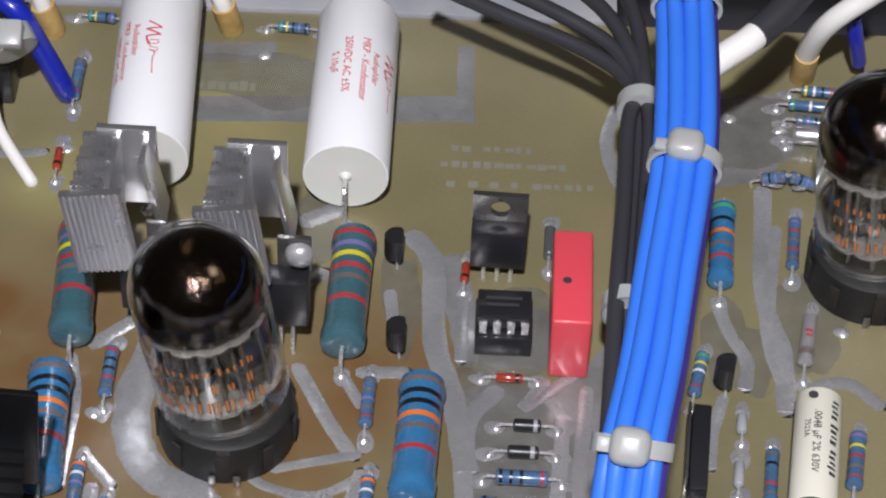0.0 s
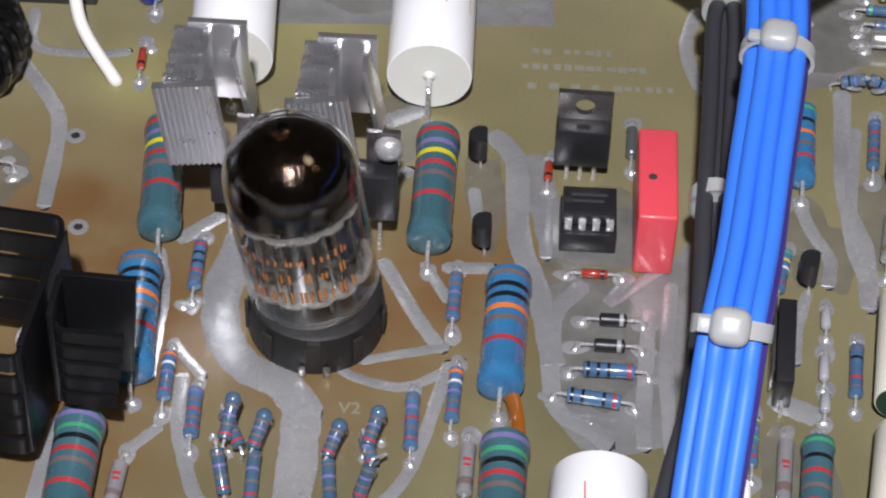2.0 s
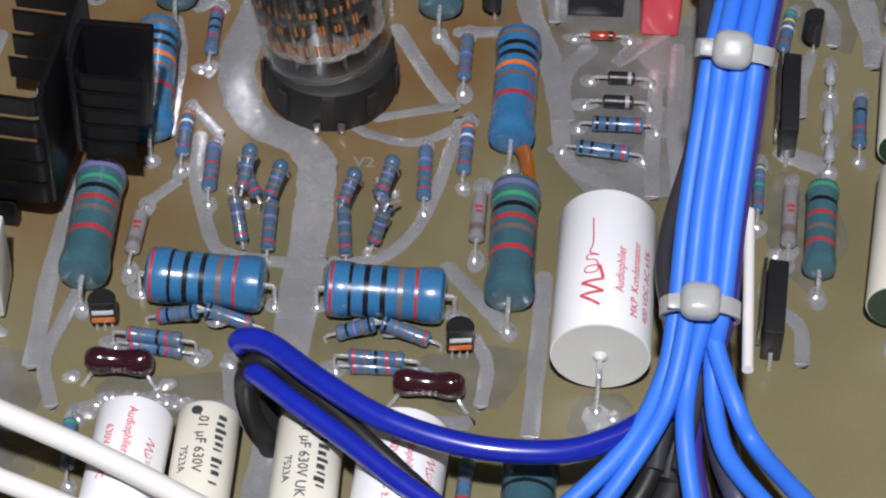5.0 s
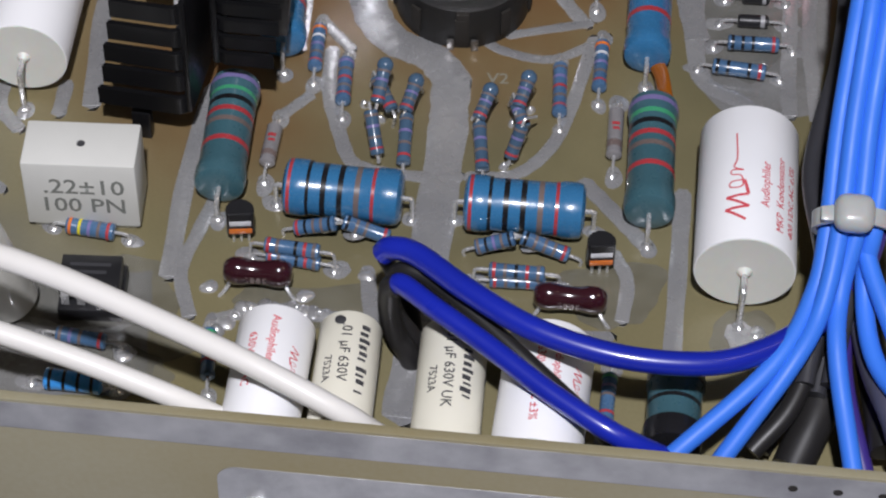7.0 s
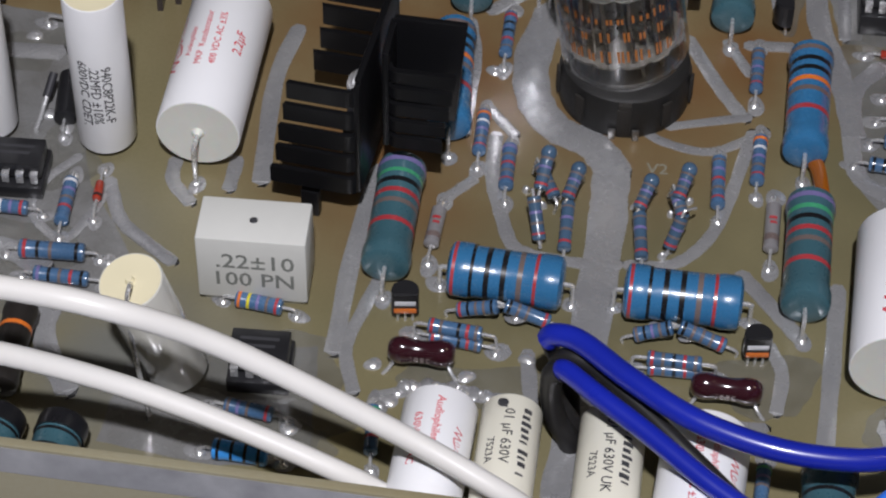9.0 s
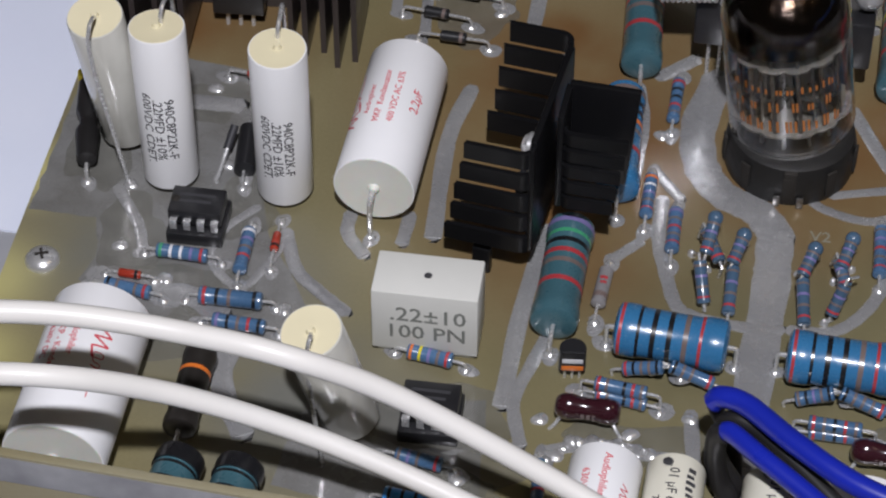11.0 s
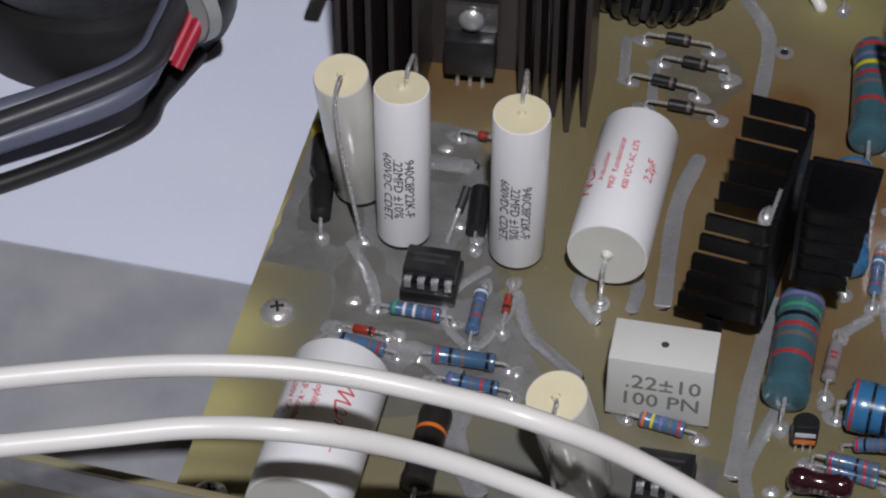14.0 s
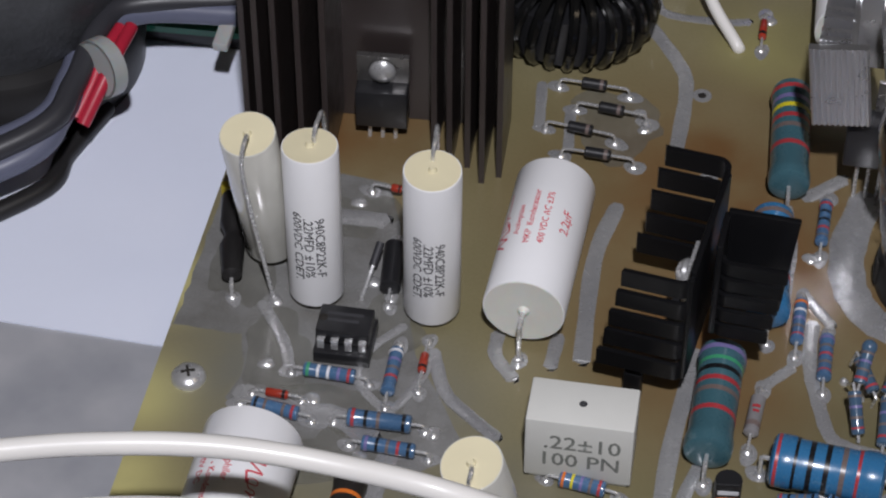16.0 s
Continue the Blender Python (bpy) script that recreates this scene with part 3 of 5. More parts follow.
track([(-66.9, 3.3, 0.0), (-71.9, -3.5, 0.0), (-72.6, -10.9, 0.0), (-66.1, -16.8, 0.0), (-62.1, -10.4, 0.0), (-60.2, -2.8, 0.0)], 1.8)
track([(-92.3, -17.4, 0.0), (-83.3, -20.0, 0.0), (-74.9, -19.9, 0.0), (-67.8, -24.1, 0.0)], 4.5)
track([(-64.0, -27.6, 0.0), (-64.9, -38.5, 0.0), (-58.6, -50.3, 0.0)], 4.0)
track([(77.5, -44.0, 0.0), (79.4, -48.5, 0.0), (83.0, -53.0, 0.0)], 5.0)
track([(52.7, 45.3, 0.0), (60.9, 45.7, 0.0)], 2.6)
track([(48.6, 45.8, 0.0), (53.1, 37.3, 0.0)], 2.2)
track([(57.1, 65.1, 0.0), (58.5, 53.8, 0.0)], 2.4)
track([(70.7, 65.8, 0.0), (70.6, 48.9, 0.0)], 2.4)
track([(40.5, 83.1, 0.0), (46.3, 86.6, 0.0)], 4.0)
track([(40.2, 66.6, 0.0), (44.8, 69.8, 0.0)], 3.0)
track([(3.9, 49.9, 0.0), (10.5, 56.0, 0.0)], 3.0)
track([(-51.2, 73.3, 0.0), (-50.0, 60.8, 0.0)], 2.2)
track([(-44.5, 66.8, 0.0), (-43.4, 54.6, 0.0)], 2.2)


def fill(outline, seed=0, soft=0.7):
    """A broad area of copper under the lacquer: a flat plate whose rim wanders a little."""
    rnd = random.Random(seed)
    rim = []
    for i, (x, y) in enumerate(outline):
        x2, y2 = outline[(i + 1) % len(outline)]
        n = max(2, int(math.hypot(x2 - x, y2 - y) / 2.5))
        rim += [(x + (x2 - x) * k / n + rnd.uniform(-soft, soft) * 0.4, y + (y2 - y) * k / n + rnd.uniform(-soft, soft) * 0.4) for k in range(n)]
    part("copper_fill", slab(rim, -0.02, 0.006 + 0.003 * seed), FILL, board, "grey lacquered copper area", smooth=False)


fill([(-107.6, 31.0), (-108.6, -3.0), (-96.0, -3.4), (-93.4, -13.0), (-95.6, -19.0), (-82.0, -30.0), (-59.0, -31.0), (-50.5, -24.0), (-58.0, -12.0), (-63.5, -3.0), (-66.0, 5.0), (-69.5, 22.0), (-76.0, 40.0), (-92.0, 42.0), (-106.8, 38.0)], 1)
fill([(14.5, 109.6), (71.9, 112.2), (71.6, 135.2), (68.0, 135.0), (68.3, 119.9), (14.2, 117.0)], 2, 0.3)
fill([(15.4, 127.2), (31.4, 128.0), (31.0, 134.0), (15.0, 133.2)], 3, 0.3)
fill([(70.4, 42.0), (75.4, 44.0), (86.6, 42.2), (92.0, 47.0), (97.6, 55.0), (95.8, 23.0), (91.5, 5.5), (84.0, 3.5), (77.0, 4.5), (70.6, 13.5)], 4)
fill([(63.5, 75.0), (68.4, 58.0), (70.0, 48.0), (87.5, 47.5), (87.0, 62.0), (73.0, 64.0), (70.0, 76.0)], 5)
fill([(109.0, 121.0), (133.0, 124.0), (136.0, 108.0), (128.0, 98.0), (117.0, 96.0), (109.5, 104.0)], 6)
fill([(-40.0, -38.0), (-18.5, -36.5), (-16.5, -62.0), (-34.0, -63.0), (-52.0, -60.0), (-50.0, -44.0)], 7)


def film(x, y, rx, ry, seed):
    """A dried film of flux with a wandering rim."""
    rnd = random.Random(seed)
    ph = [rnd.uniform(0, 6.28) for _ in range(4)]
    out = []
    for k in range(36):
        a = 2 * math.pi * k / 36
        f = 1 + 0.16 * math.sin(2 * a + ph[0]) + 0.12 * math.sin(3 * a + ph[1]) + 0.08 * math.sin(5 * a + ph[2]) + 0.05 * math.sin(9 * a + ph[3])
        out.append((x + rx * f * math.cos(a), y + ry * f * math.sin(a)))
    part("flux_film", slab(out, -0.01, 0.03 + 0.002 * (seed % 9)), FLUX, board, smooth=False)


for k, ((x, y, z), rx, ry) in enumerate((
    ((-88.4, -6.5, 0.0), 7, 9), ((-73.2, -18.1, 0.0), 12, 6), ((-70.0, 2.8, 0.0), 8, 8), ((-79.9, 30.5, 0.0), 7, 6), ((-72.9, -29.2, 0.0), 9, 7),
    ((-25.4, -41.6, 0.0), 11, 9), ((-99.3, 12.6, 0.0), 6, 9), ((-21.7, -56.8, 0.0), 9, 5), ((9.0, -42.0, 0.0), 12, 5), ((-20.1, -53.1, 0.0), 9, 6),
    ((79.1, 31.3, 0.0), 11, 16), ((82.4, 56.2, 0.0), 10, 10), ((41.6, 81.7, 0.0), 6, 8), ((59.3, 63.4, 0.0), 4, 12), 
    ((129.4, 113.3, 0.0), 14, 12), ((120.7, 54.2, 0.0), 6, 12), ((135.9, 63.4, 0.0), 7, 14), ((28.5, 122.7, 0.0), 16, 8),
    ((-35.1, 64.2, 0.0), 10, 9), ((56.7, -36.9, 0.0), 8, 8), ((79.5, -45.1, 0.0), 6, 6), ((114.0, -1.4, 0.0), 6, 14),
)):
    film(x, y, rx, ry, 300 + k)
for t0, t1, w in (((65.5, 104.7, 0.0), (85.7, 105.1, 0.0), 2.2), ((65.6, 100.2, 0.0), (94.3, 100.8, 0.0), 2.0), ((66.8, 94.8, 0.0), (96.5, 95.4, 0.0), 2.0), ((16.2, 120.3, 0.0), (30.9, 120.8, 0.0), 3.0)):
    rnd = random.Random(int(t0[1] * 10))
    bars([(t0[0] + k * 2.1, t0[0] + k * 2.1 + rnd.uniform(0.9, 1.9), t0[1] + rnd.uniform(-0.15, 0.15), w * rnd.uniform(0.55, 1.0)) for k in range(int((t1[0] - t0[0]) / 2.1)) if rnd.random() > 0.15], FAINT, board, name="silkscreen_bar").location = (0, 0, 0.00006)

# drilled holes with bare rings, and screws
for x, y, z in ((-19.1, 75.5, 0.0), (-15.5, 51.7, -0.0)):
    ring = part("solder_ring", lathe([(-0.05, 2.0), (0.12, 1.9), (0.12, 0.9), (0.02, 0.8)], 20, "z"), TIN, board)
    ring.location = (x * MM, y * MM, 0)
    pit = part("hole", lathe([(0.0, 0.9), (0.03, 0.85)], 16, "z"), HOLE, board)
    pit.location = (x * MM, y * MM, 0.00006)

def screw(x, y, r=3.2):
    th = thing("screw", put(x, y, 0, 20), "round-head cross-recess steel screw in the board", "screw")
    part("head", lathe([(0, r), (0.5, r), (1.2, r * 0.86), (1.8, r * 0.5), (2.0, r * 0.12)], 28, "z"), STEEL, th)
    cross = join(rbox(2.6, 0.55, 0.3, 0.05, (0, 0, 1.93)), rbox(0.55, 2.6, 0.3, 0.05, (0, 0, 1.932)))
    part("recess", cross, HOLE, th)

p = (-102.9, -15.5, 1.0)
screw(p[0], p[1])
p = (-103.9, -59.7, 1.0)
screw(p[0], p[1])
lettering("V2", 2.6, FAINT, board, Matrix.Translation((36.8, 11.2, 0.1)), "silkscreen")

# ---- large resistors ----
NEAR = (0.09, 0.19, 0.285, 0.39, 0.49, 0.67)
BIG = "large teal axial resistor with colour bands soldered to the board"
BIGB = "large blue axial resistor with colour bands soldered to the board"
resistor((-1.4, 74.9, 4.6), (0.0, 47.5, 4.6), 8.2, "rvyrnr ", TEAL_R, BIG, places=NEAR)
resistor((50.0, 75.4, 4.6), (49.1, 47.3, 4.6), 8.4, "rvyrnr ", TEAL_R, BIG, places=NEAR)
resistor((-2.3, 39.5, 4.6), (-1.1, 13.3, 4.6), 8.2, "nkkonr ", BLUE_R, BIGB, places=NEAR)
resistor((63.9, 39.7, 4.6), (62.7, 13.3, 4.6), 8.4, "nkkonr ", BLUE_R, BIGB, places=NEAR)
resistor((-8.2, 2.9, 4.8), (-8.8, -21.6, 4.8), 8.7, "vgkrnr ", TEAL_R, BIG, places=NEAR)
resistor((63.8, 1.9, 4.8), (62.8, -23.5, 4.8), 8.7, "vgkrnr ", TEAL_R, BIG, places=NEAR)
resistor((2.1, -20.8, 5.2), (22.0, -22.6, 5.2), 9.6, "rkkknr ", BLUE_R, BIGB, 1.5)
resistor((32.1, -22.8, 5.2), (52.3, -23.8, 5.2), 9.6, "rkkknr ", BLUE_R, BIGB, 1.5)
MID = "teal axial resistor with colour bands soldered to the board"
resistor((120.0, 88.0, 3.0), (118.5, 68.3, 3.0), 5.1, "gkonr ", BLUE_R, "blue axial resistor with orange and red bands")
resistor((117.4, 5.5, 3.4), (115.4, -14.0, 3.4), 5.8, "gkrnr ", TEAL_R, MID)
resistor((66.9, -57.0, 6.0), (65.8, -73.0, 6.0), 9.2, " k k o ", TEAL_R, "large teal axial resistor with an orange band and black end", 2, mark=-0.26)
resistor((-68.6, -36.0, 4.0), (-68.8, -54.0, 4.0), 6.0, "  o     ", DARK_R, "black axial resistor with one orange band", 3)
resistor((-66.4, -60.7, 6.0), (-67.8, -71.0, 6.0), 8.4, "  k k ", TEAL_R, "large teal axial resistor with one black end", 2, mark=0.34)
resistor((-56.2, -61.2, 6.0), (-57.4, -71.5, 6.0), 8.4, "  k k ", TEAL_R, "large teal axial resistor with one black end", 2, mark=0.34)

# ---- small resistors ----
SM = "small blue axial resistor with colour bands soldered to the board"
GRP = "small resistors"
for a, b, d, bands in (
    ((7.6, 47.5, 1.6), (7.3, 36.5, 1.6), 2.6, "rkkrn"),
    ((4.8, 20.9, 1.6), (4.6, 10.5, 1.6), 2.6, "owvnr"),
    ((10.1, 12.7, 1.6), (10.1, 2.5, 1.6), 2.8, "vnrnr"),
    ((54.4, 42.4, 1.6), (54.0, 31.8, 1.6), 2.6, "nnvnr"),
    ((47.7, 13.6, 1.6), (47.7, 1.8, 1.6), 2.7, "nvrnr"),
    ((55.1, 19.7, 1.6), (54.5, 8.3, 1.6), 2.7, "owvnr"),
    ((77.2, 21.1, 1.7), (86.4, 20.9, 1.7), 2.9, "kkk r"),
    ((74.4, 15.1, 1.7), (83.8, 13.8, 1.7), 2.9, "kk kr"),
    ((133.8, 86.7, 1.6), (132.5, 74.4, 1.6), 2.5, "vrnrn"),
    ((126.0, 29.1, 1.6), (124.9, 17.7, 1.6), 2.6, "nk rn"),
    ((141.5, 33.5, 1.9), (139.7, 21.6, 1.9), 3.2, "vyrnr"),
    ((106.8, 11.4, 2.0), (105.9, 1.0, 2.0), 2.2, "yvgnr"),
    ((114.6, 51.0, 2.0), (112.6, 41.5, 2.0), 2.6, "gyw r"),
    ((-7.7, 124.3, 1.6), (-7.8, 113.6, 1.6), 2.5, "nv nr"),
    ((-7.8, 138.3, 1.6), (-2.1, 137.6, 1.6), 2.3, "gy kv"),
    ((31.2, 137.2, 1.6), (37.7, 136.6, 1.6), 2.3, "gykvk"),
    ((137.5, 123.2, 2.0), (146.1, 122.4, 2.0), 2.3, "ywkrk"),
    ((134.6, 118.9, 2.0), (143.5, 118.2, 2.0), 2.3, "g w r"),
    ((135.9, 114.4, 2.0), (143.7, 113.3, 2.0), 2.2, "nvkrn"),
    ((127.9, 96.9, 2.2), (132.5, 96.3, 4.0), 2.5, "nkvn"),
    ((133.2, 96.3, 4.0), (138.5, 95.6, 2.2), 2.5, "nkvn"),
    ((4.3, -27.4, 2.0), (11.2, -27.9, 4.2), 2.7, "rknnk"),
    ((12.3, -27.4, 4.2), (20.1, -28.6, 2.0), 2.7, "knn r"),
    ((34.4, -29.9, 2.0), (40.8, -29.4, 4.2), 2.7, "nkvnk"),
    ((41.8, -29.1, 4.2), (49.8, -30.8, 2.0), 2.7, "knnnr"),
    ((-0.2, -32.6, 3.6), (9.0, -33.8, 3.6), 2.7, "rn krn"),
    ((0.1, -33.1, 1.5), (9.1, -34.5, 1.5), 2.6, "rn krn"),
    ((36.7, -36.0, 3.6), (45.9, -36.5, 3.6), 2.7, "rnkrn"),
    ((36.9, -36.4, 1.5), (46.1, -36.6, 1.5), 2.6, "rnkrn"),
    ((-7.6, -49.7, 1.7), (-6.9, -59.2, 1.7), 2.5, "gvnr "),
    ((56.7, -55.3, 1.7), (56.0, -64.3, 1.7), 2.6, "gvn r"),
    ((-31.9, -51.6, 1.7), (-23.7, -53.0, 1.7), 2.7, "nvn r"),
    ((-82.5, -11.3, 1.8), (-72.9, -11.7, 1.8), 2.7, "gwwvr"),
    ((-66.7, -3.9, 1.7), (-66.6, -14.3, 1.7), 2.7, "wvnr "),
    ((-72.5, -21.3, 2.0), (-60.9, -21.2, 2.0), 3.4, "rkn k"),
    ((-68.9, -26.5, 1.8), (-59.2, -27.0, 1.8), 2.8, "vknrk"),
    ((-89.9, -20.6, 1.6), (-81.2, -21.8, 1.6), 2.7, "kn nr"),
    ((-33.5, -28.6, 1.8), (-25.3, -29.9, 1.8), 3.0, "oyvnr"),
):
    resistor(a, b, d, bands, SMALL_R, SM, 2.4, GRP)
resistor((-32.5, -60.9, 1.8), (-23.3, -61.6, 1.8), 3.6, "kkkk", SKY_R, "bright blue axial resistor with black bands", 2.2)

# pairs of resistors soldered upright into a bunch
CL = "small blue resistor soldered on end in a bunch"
for a, b in (
    ((17.3, 4.9, 8.0), (16.3, -0.8, 5.0)), ((15.4, -4.3, 7.0), (17.0, -10.1, 2.0)), ((15.9, 4.5, 6.0), (19.0, -1.4, 4.0)),
    ((22.7, 2.4, 7.0), (21.2, -2.4, 5.0)), ((21.5, -2.3, 4.0), (21.4, -11.7, 1.8)),
    ((35.5, 0.9, 7.0), (33.8, -3.5, 5.0)), ((34.0, -3.5, 4.0), (34.9, -12.4, 1.8)),
    ((42.0, 3.3, 8.0), (40.5, -1.5, 6.0)), ((41.3, -6.5, 7.0), (39.5, -9.5, 2.0)), ((40.0, 0.4, 6.0), (41.7, -4.2, 4.0)),
):
    th = resistor(a, b, 2.5, "nvnr", BUNCH_R, CL, 1.2, "bunched resistors", pads=False)
    if b[2] >= 5.0:
        bm = bmesh.new()
        bmesh.ops.create_uvsphere(bm, u_segments=18, v_segments=12, radius=1.45)
        bmesh.ops.translate(bm, vec=(-(Vector(a) - Vector(b)).length / 2 - 0.5, 0, 0), verts=bm.verts)
        part("rounded_end", bm, BUNCH_R, th, "rounded lacquered end")
for k, (x, y, z) in enumerate(((13.8, 3.5, 1.0), (16.8, 0.0, 3.0), (19.3, 2.3, 2.0), (16.9, -8.2, 0.0), (39.7, 0.4, 3.0), (42.7, 3.7, 2.0), (38.5, -9.8, 0.0), (33.3, 1.4, 3.0), (41.3, -0.4, 4.0))):
    bm = blob(0.9, 1.2, 50 + k)
    bmesh.ops.translate(bm, vec=(x, y, 0), verts=bm.verts)
    part("solder_joint", bm, SOLDER, board)
for k, (x, y, z) in enumerate(((-81.1, 33.8, 0.0), (-91.5, 5.9, 0.0), (-89.8, -9.7, 0.0), (-79.8, -16.5, 0.0), (-70.4, 10.2, 0.0), (-81.9, 8.1, 0.0), (-69.0, -28.5, 0.0), (-23.0, -60.4, 0.0), (-21.1, -54.4, 0.0), (-8.8, -39.2, 0.0), (5.5, -44.0, 0.0), (7.0, -40.3, 0.0), (16.8, -35.5, 0.0), (29.1, 129.9, 0.0), (-7.5, 100.7, 0.0), (44.5, 132.1, 0.0), (5.6, 33.5, 0.0), (146.5, 77.0, 0.0), (140.8, 59.4, 0.0), (133.6, 108.7, 0.0), (132.8, 113.5, 0.0), (122.8, 116.3, 0.0), (-30.9, 68.0, 0.0), (-29.2, 63.6, 0.0), (108.8, -7.3, 0.0), (80.5, -43.9, 0.0), (-57.1, -20.8, 0.0), (-74.5, 13.5, 0.0))):
    bm = blob(1.5, 0.8, 80 + k)
    bmesh.ops.translate(bm, vec=(x, y, 0), verts=bm.verts)
    part("solder_joint", bm, SOLDER, board)

for k in range(15):
    f = k / 14
    x, y = -6.6 + 17.5 * f, -44.4 + 1.4 * math.sin(f * 3.1) - (4.0 * (1 - f * 5) if f < 0.2 else 0.0)
    bm = blob(1.3 + 0.4 * math.sin(k * 2.3), 0.9 + 0.4 * math.cos(k * 1.9), 130 + k)
    bmesh.ops.translate(bm, vec=(x, y, 0), verts=bm.verts)
    part("solder_joint", bm, SOLDER if k % 3 else TIN, board)

# ---- diodes and glass parts ----
DK = "small black diode with a pale band"
for a, b in (((80.2, 33.2, 1.4), (85.2, 33.1, 1.4)), ((79.2, 27.1, 1.4), (84.8, 27.0, 1.4))):
    small_diode(a, b, 2.4, BLACK_EPOXY, DK, mat("pale_band", (0.35, 0.35, 0.36), 0.4), 3.0)
for a, b in (((-43.2, 72.7, 2.5), (-38.0, 72.4, 2.5)), ((-38.9, 66.2, 2.5), (-33.7, 65.6, 2.5)), ((-44.2, 59.6, 2.5), (-39.1, 58.9, 2.5)), ((-40.0, 52.8, 2.5), (-34.7, 52.5, 2.5))):
    small_diode(a, b, 2.2, BLACK_EPOXY, DK, INK["n"], 4.5)
RD = "tiny red glass diode on thin leads"
for a, b, r in (((77.0, 44.4, 1.2), (81.9, 44.3, 1.2), 2.6), ((71.1, 72.4, 1.3), (70.8, 67.7, 1.3), 2), ((-8.7, 99.1, 1.3), (-8.7, 93.5, 1.3), 2.4), ((-61.6, -3.6, 1.3), (-61.5, -8.0, 1.3), 4), ((-88.2, -17.4, 1.3), (-83.9, -17.6, 1.3), 2.5), ((-75.3, 36.5, 2.5), (-73.1, 36.2, 2.5), 4)):
    small_diode(a, b, 1.7, RED_GLASS, RD, INK["k"], r)
GD = "pale glass diode with a grey band"
for a, b in (((-1.0, -4.2, 1.8), (-1.7, -13.0, 1.8)), ((57.6, 2.9, 1.8), (57.1, -7.9, 1.8)), ((135.0, 61.7, 1.8), (133.1, 49.8, 1.8)), ((112.1, 6.6, 1.8), (110.8, -6.8, 1.8))):
    d = small_diode(a, b, 2.8, DIODE_GLASS, GD, INK["n"], 3.0, "glass_diode")
    bars([(-1.6, -0.9, 0.0, 1.4), (-0.4, 0.2, 0.1, 1.2)], INK["r"], d, 1.42)
for a, b in (((121.1, 37.7, 1.4), (120.8, 33.4, 1.4)), ((120.1, 26.7, 1.4), (119.6, 21.2, 1.4)), ((119.7, 17.9, 1.4), (119.3, 13.9, 1.4))):
    small_diode(a, b, 1.9, mat("grey_bead", (0.35, 0.36, 0.38), 0.3, coat=0.5), "small grey bead diode on a thin lead", None, 1.6)
small_diode((86.9, 82.0, 1.8), (86.6, 74.4, 1.8), 2.2, mat("dark_grey_glass", (0.09, 0.10, 0.10), 0.3, coat=0.6), "grey glass diode standing beside the transistor", None, 2.5)

# ---- transistors ----


def to92(x, y, rz, stripes=False, label="small black half-round transistor", z=2.5, h=5.2):
    th = thing("small_transistor", put(x, y, 0, rz), label, "transistor", "small transistors")
    out = [(2.4 * math.cos(math.radians(a)), 2.4 * math.sin(math.radians(a))) for a in range(-30, 211, 20)]
    bm = slab(out, z, z + h)
    bmesh.ops.bevel(bm, geom=bm.edges[:], offset=0.25, segments=2, affect="EDGES")
    part("body", bm, BLACK_EPOXY, th)
    for k in (-1, 0, 1):
        part("lead", sweep([(k * 1.27, 0, z + 0.2), (k * 1.27, -0.2, -0.2)], 0.25, 6), WIRE, th)
    if stripes:
        part("stripe", rbox(3.6, 0.12, 1.0, 0.03, (0, -1.22, z + h * 0.55)), INK["w"], th, "white stripe")
        part("stripe", rbox(3.8, 0.12, 1.1, 0.03, (0, -1.225, z + h * 0.2)), INK["o"], th, "orange stripe")

p = (58.0, 72.9, 0.0)
to92(p[0], p[1], 90)
p = (59.2, 50.5, 0.0)
to92(p[0], p[1], 90)
ST = "small black half-round transistor with white and orange stripes"
p = (-4.5, -28.7, 0.0)
to92(p[0], p[1], 6, True, ST)
p = (54.9, -32.2, 0.0)
to92(p[0], p[1], 6, True, ST)
p = (118.5, 44.5, 0.0)
to92(p[0], p[1], 80)

def to220(m, label, lift=4.0, tab_h=15.0, screwed=False):
    """A power transistor: moulded body, plated tab with a hole, three legs; its front looks along -y."""
    th = thing("power_transistor", m, label, "transistor")
    part("body", rbox(10.2, 4.2, 9.0, 0.35, (0, -1.3, lift + 4.5)), BLACK_EPOXY, th)
    out = [(-5.1, 0), (5.1, 0), (5.1, 6.4), (-5.1, 6.4)]
    hole = [(1.9 * math.cos(a * math.pi / 8), 3.1 + 1.9 * math.sin(a * math.pi / 8)) for a in range(16)]
    bm = bmesh.new()
    rim = [bm.verts.new((x, 0.2, lift + 9.0 + y)) for x, y in out]
    inn = [bm.verts.new((x, 0.2, lift + 9.0 + y)) for x, y in hole]
    es = [bm.edges.new((v[i], v[(i + 1) % len(v)])) for v in (rim, inn) for i in range(len(v))]
    bmesh.ops.triangle_fill(bm, edges=es, use_beauty=True)
    geo = bmesh.ops.extrude_face_region(bm, geom=bm.faces[:])
    bmesh.ops.translate(bm, vec=(0, 1.2, 0), verts=[v for v in geo["geom"] if isinstance(v, bmesh.types.BMVert)])
    bmesh.ops.recalc_face_normals(bm, faces=bm.faces)
    part("tab", bm, TAB, th, smooth=False)
    for k in (-1, 0, 1):
        part("leg", sweep(smooth_line([(k * 2.54, -1.3, lift + 0.5), (k * 2.54, -1.4, lift * 0.5), (k * 2.54, -1.8, -0.3)], 3), 0.42, 6), WIRE, th)
    if screwed:
        part("screw_head", lathe([(0, 2.6), (0.6, 2.6), (1.3, 2.0), (1.7, 0.8)], 20, "z"), STEEL, th).matrix_local = pose(0, 0, (lift + 12.1) * MM, 90)
    return th

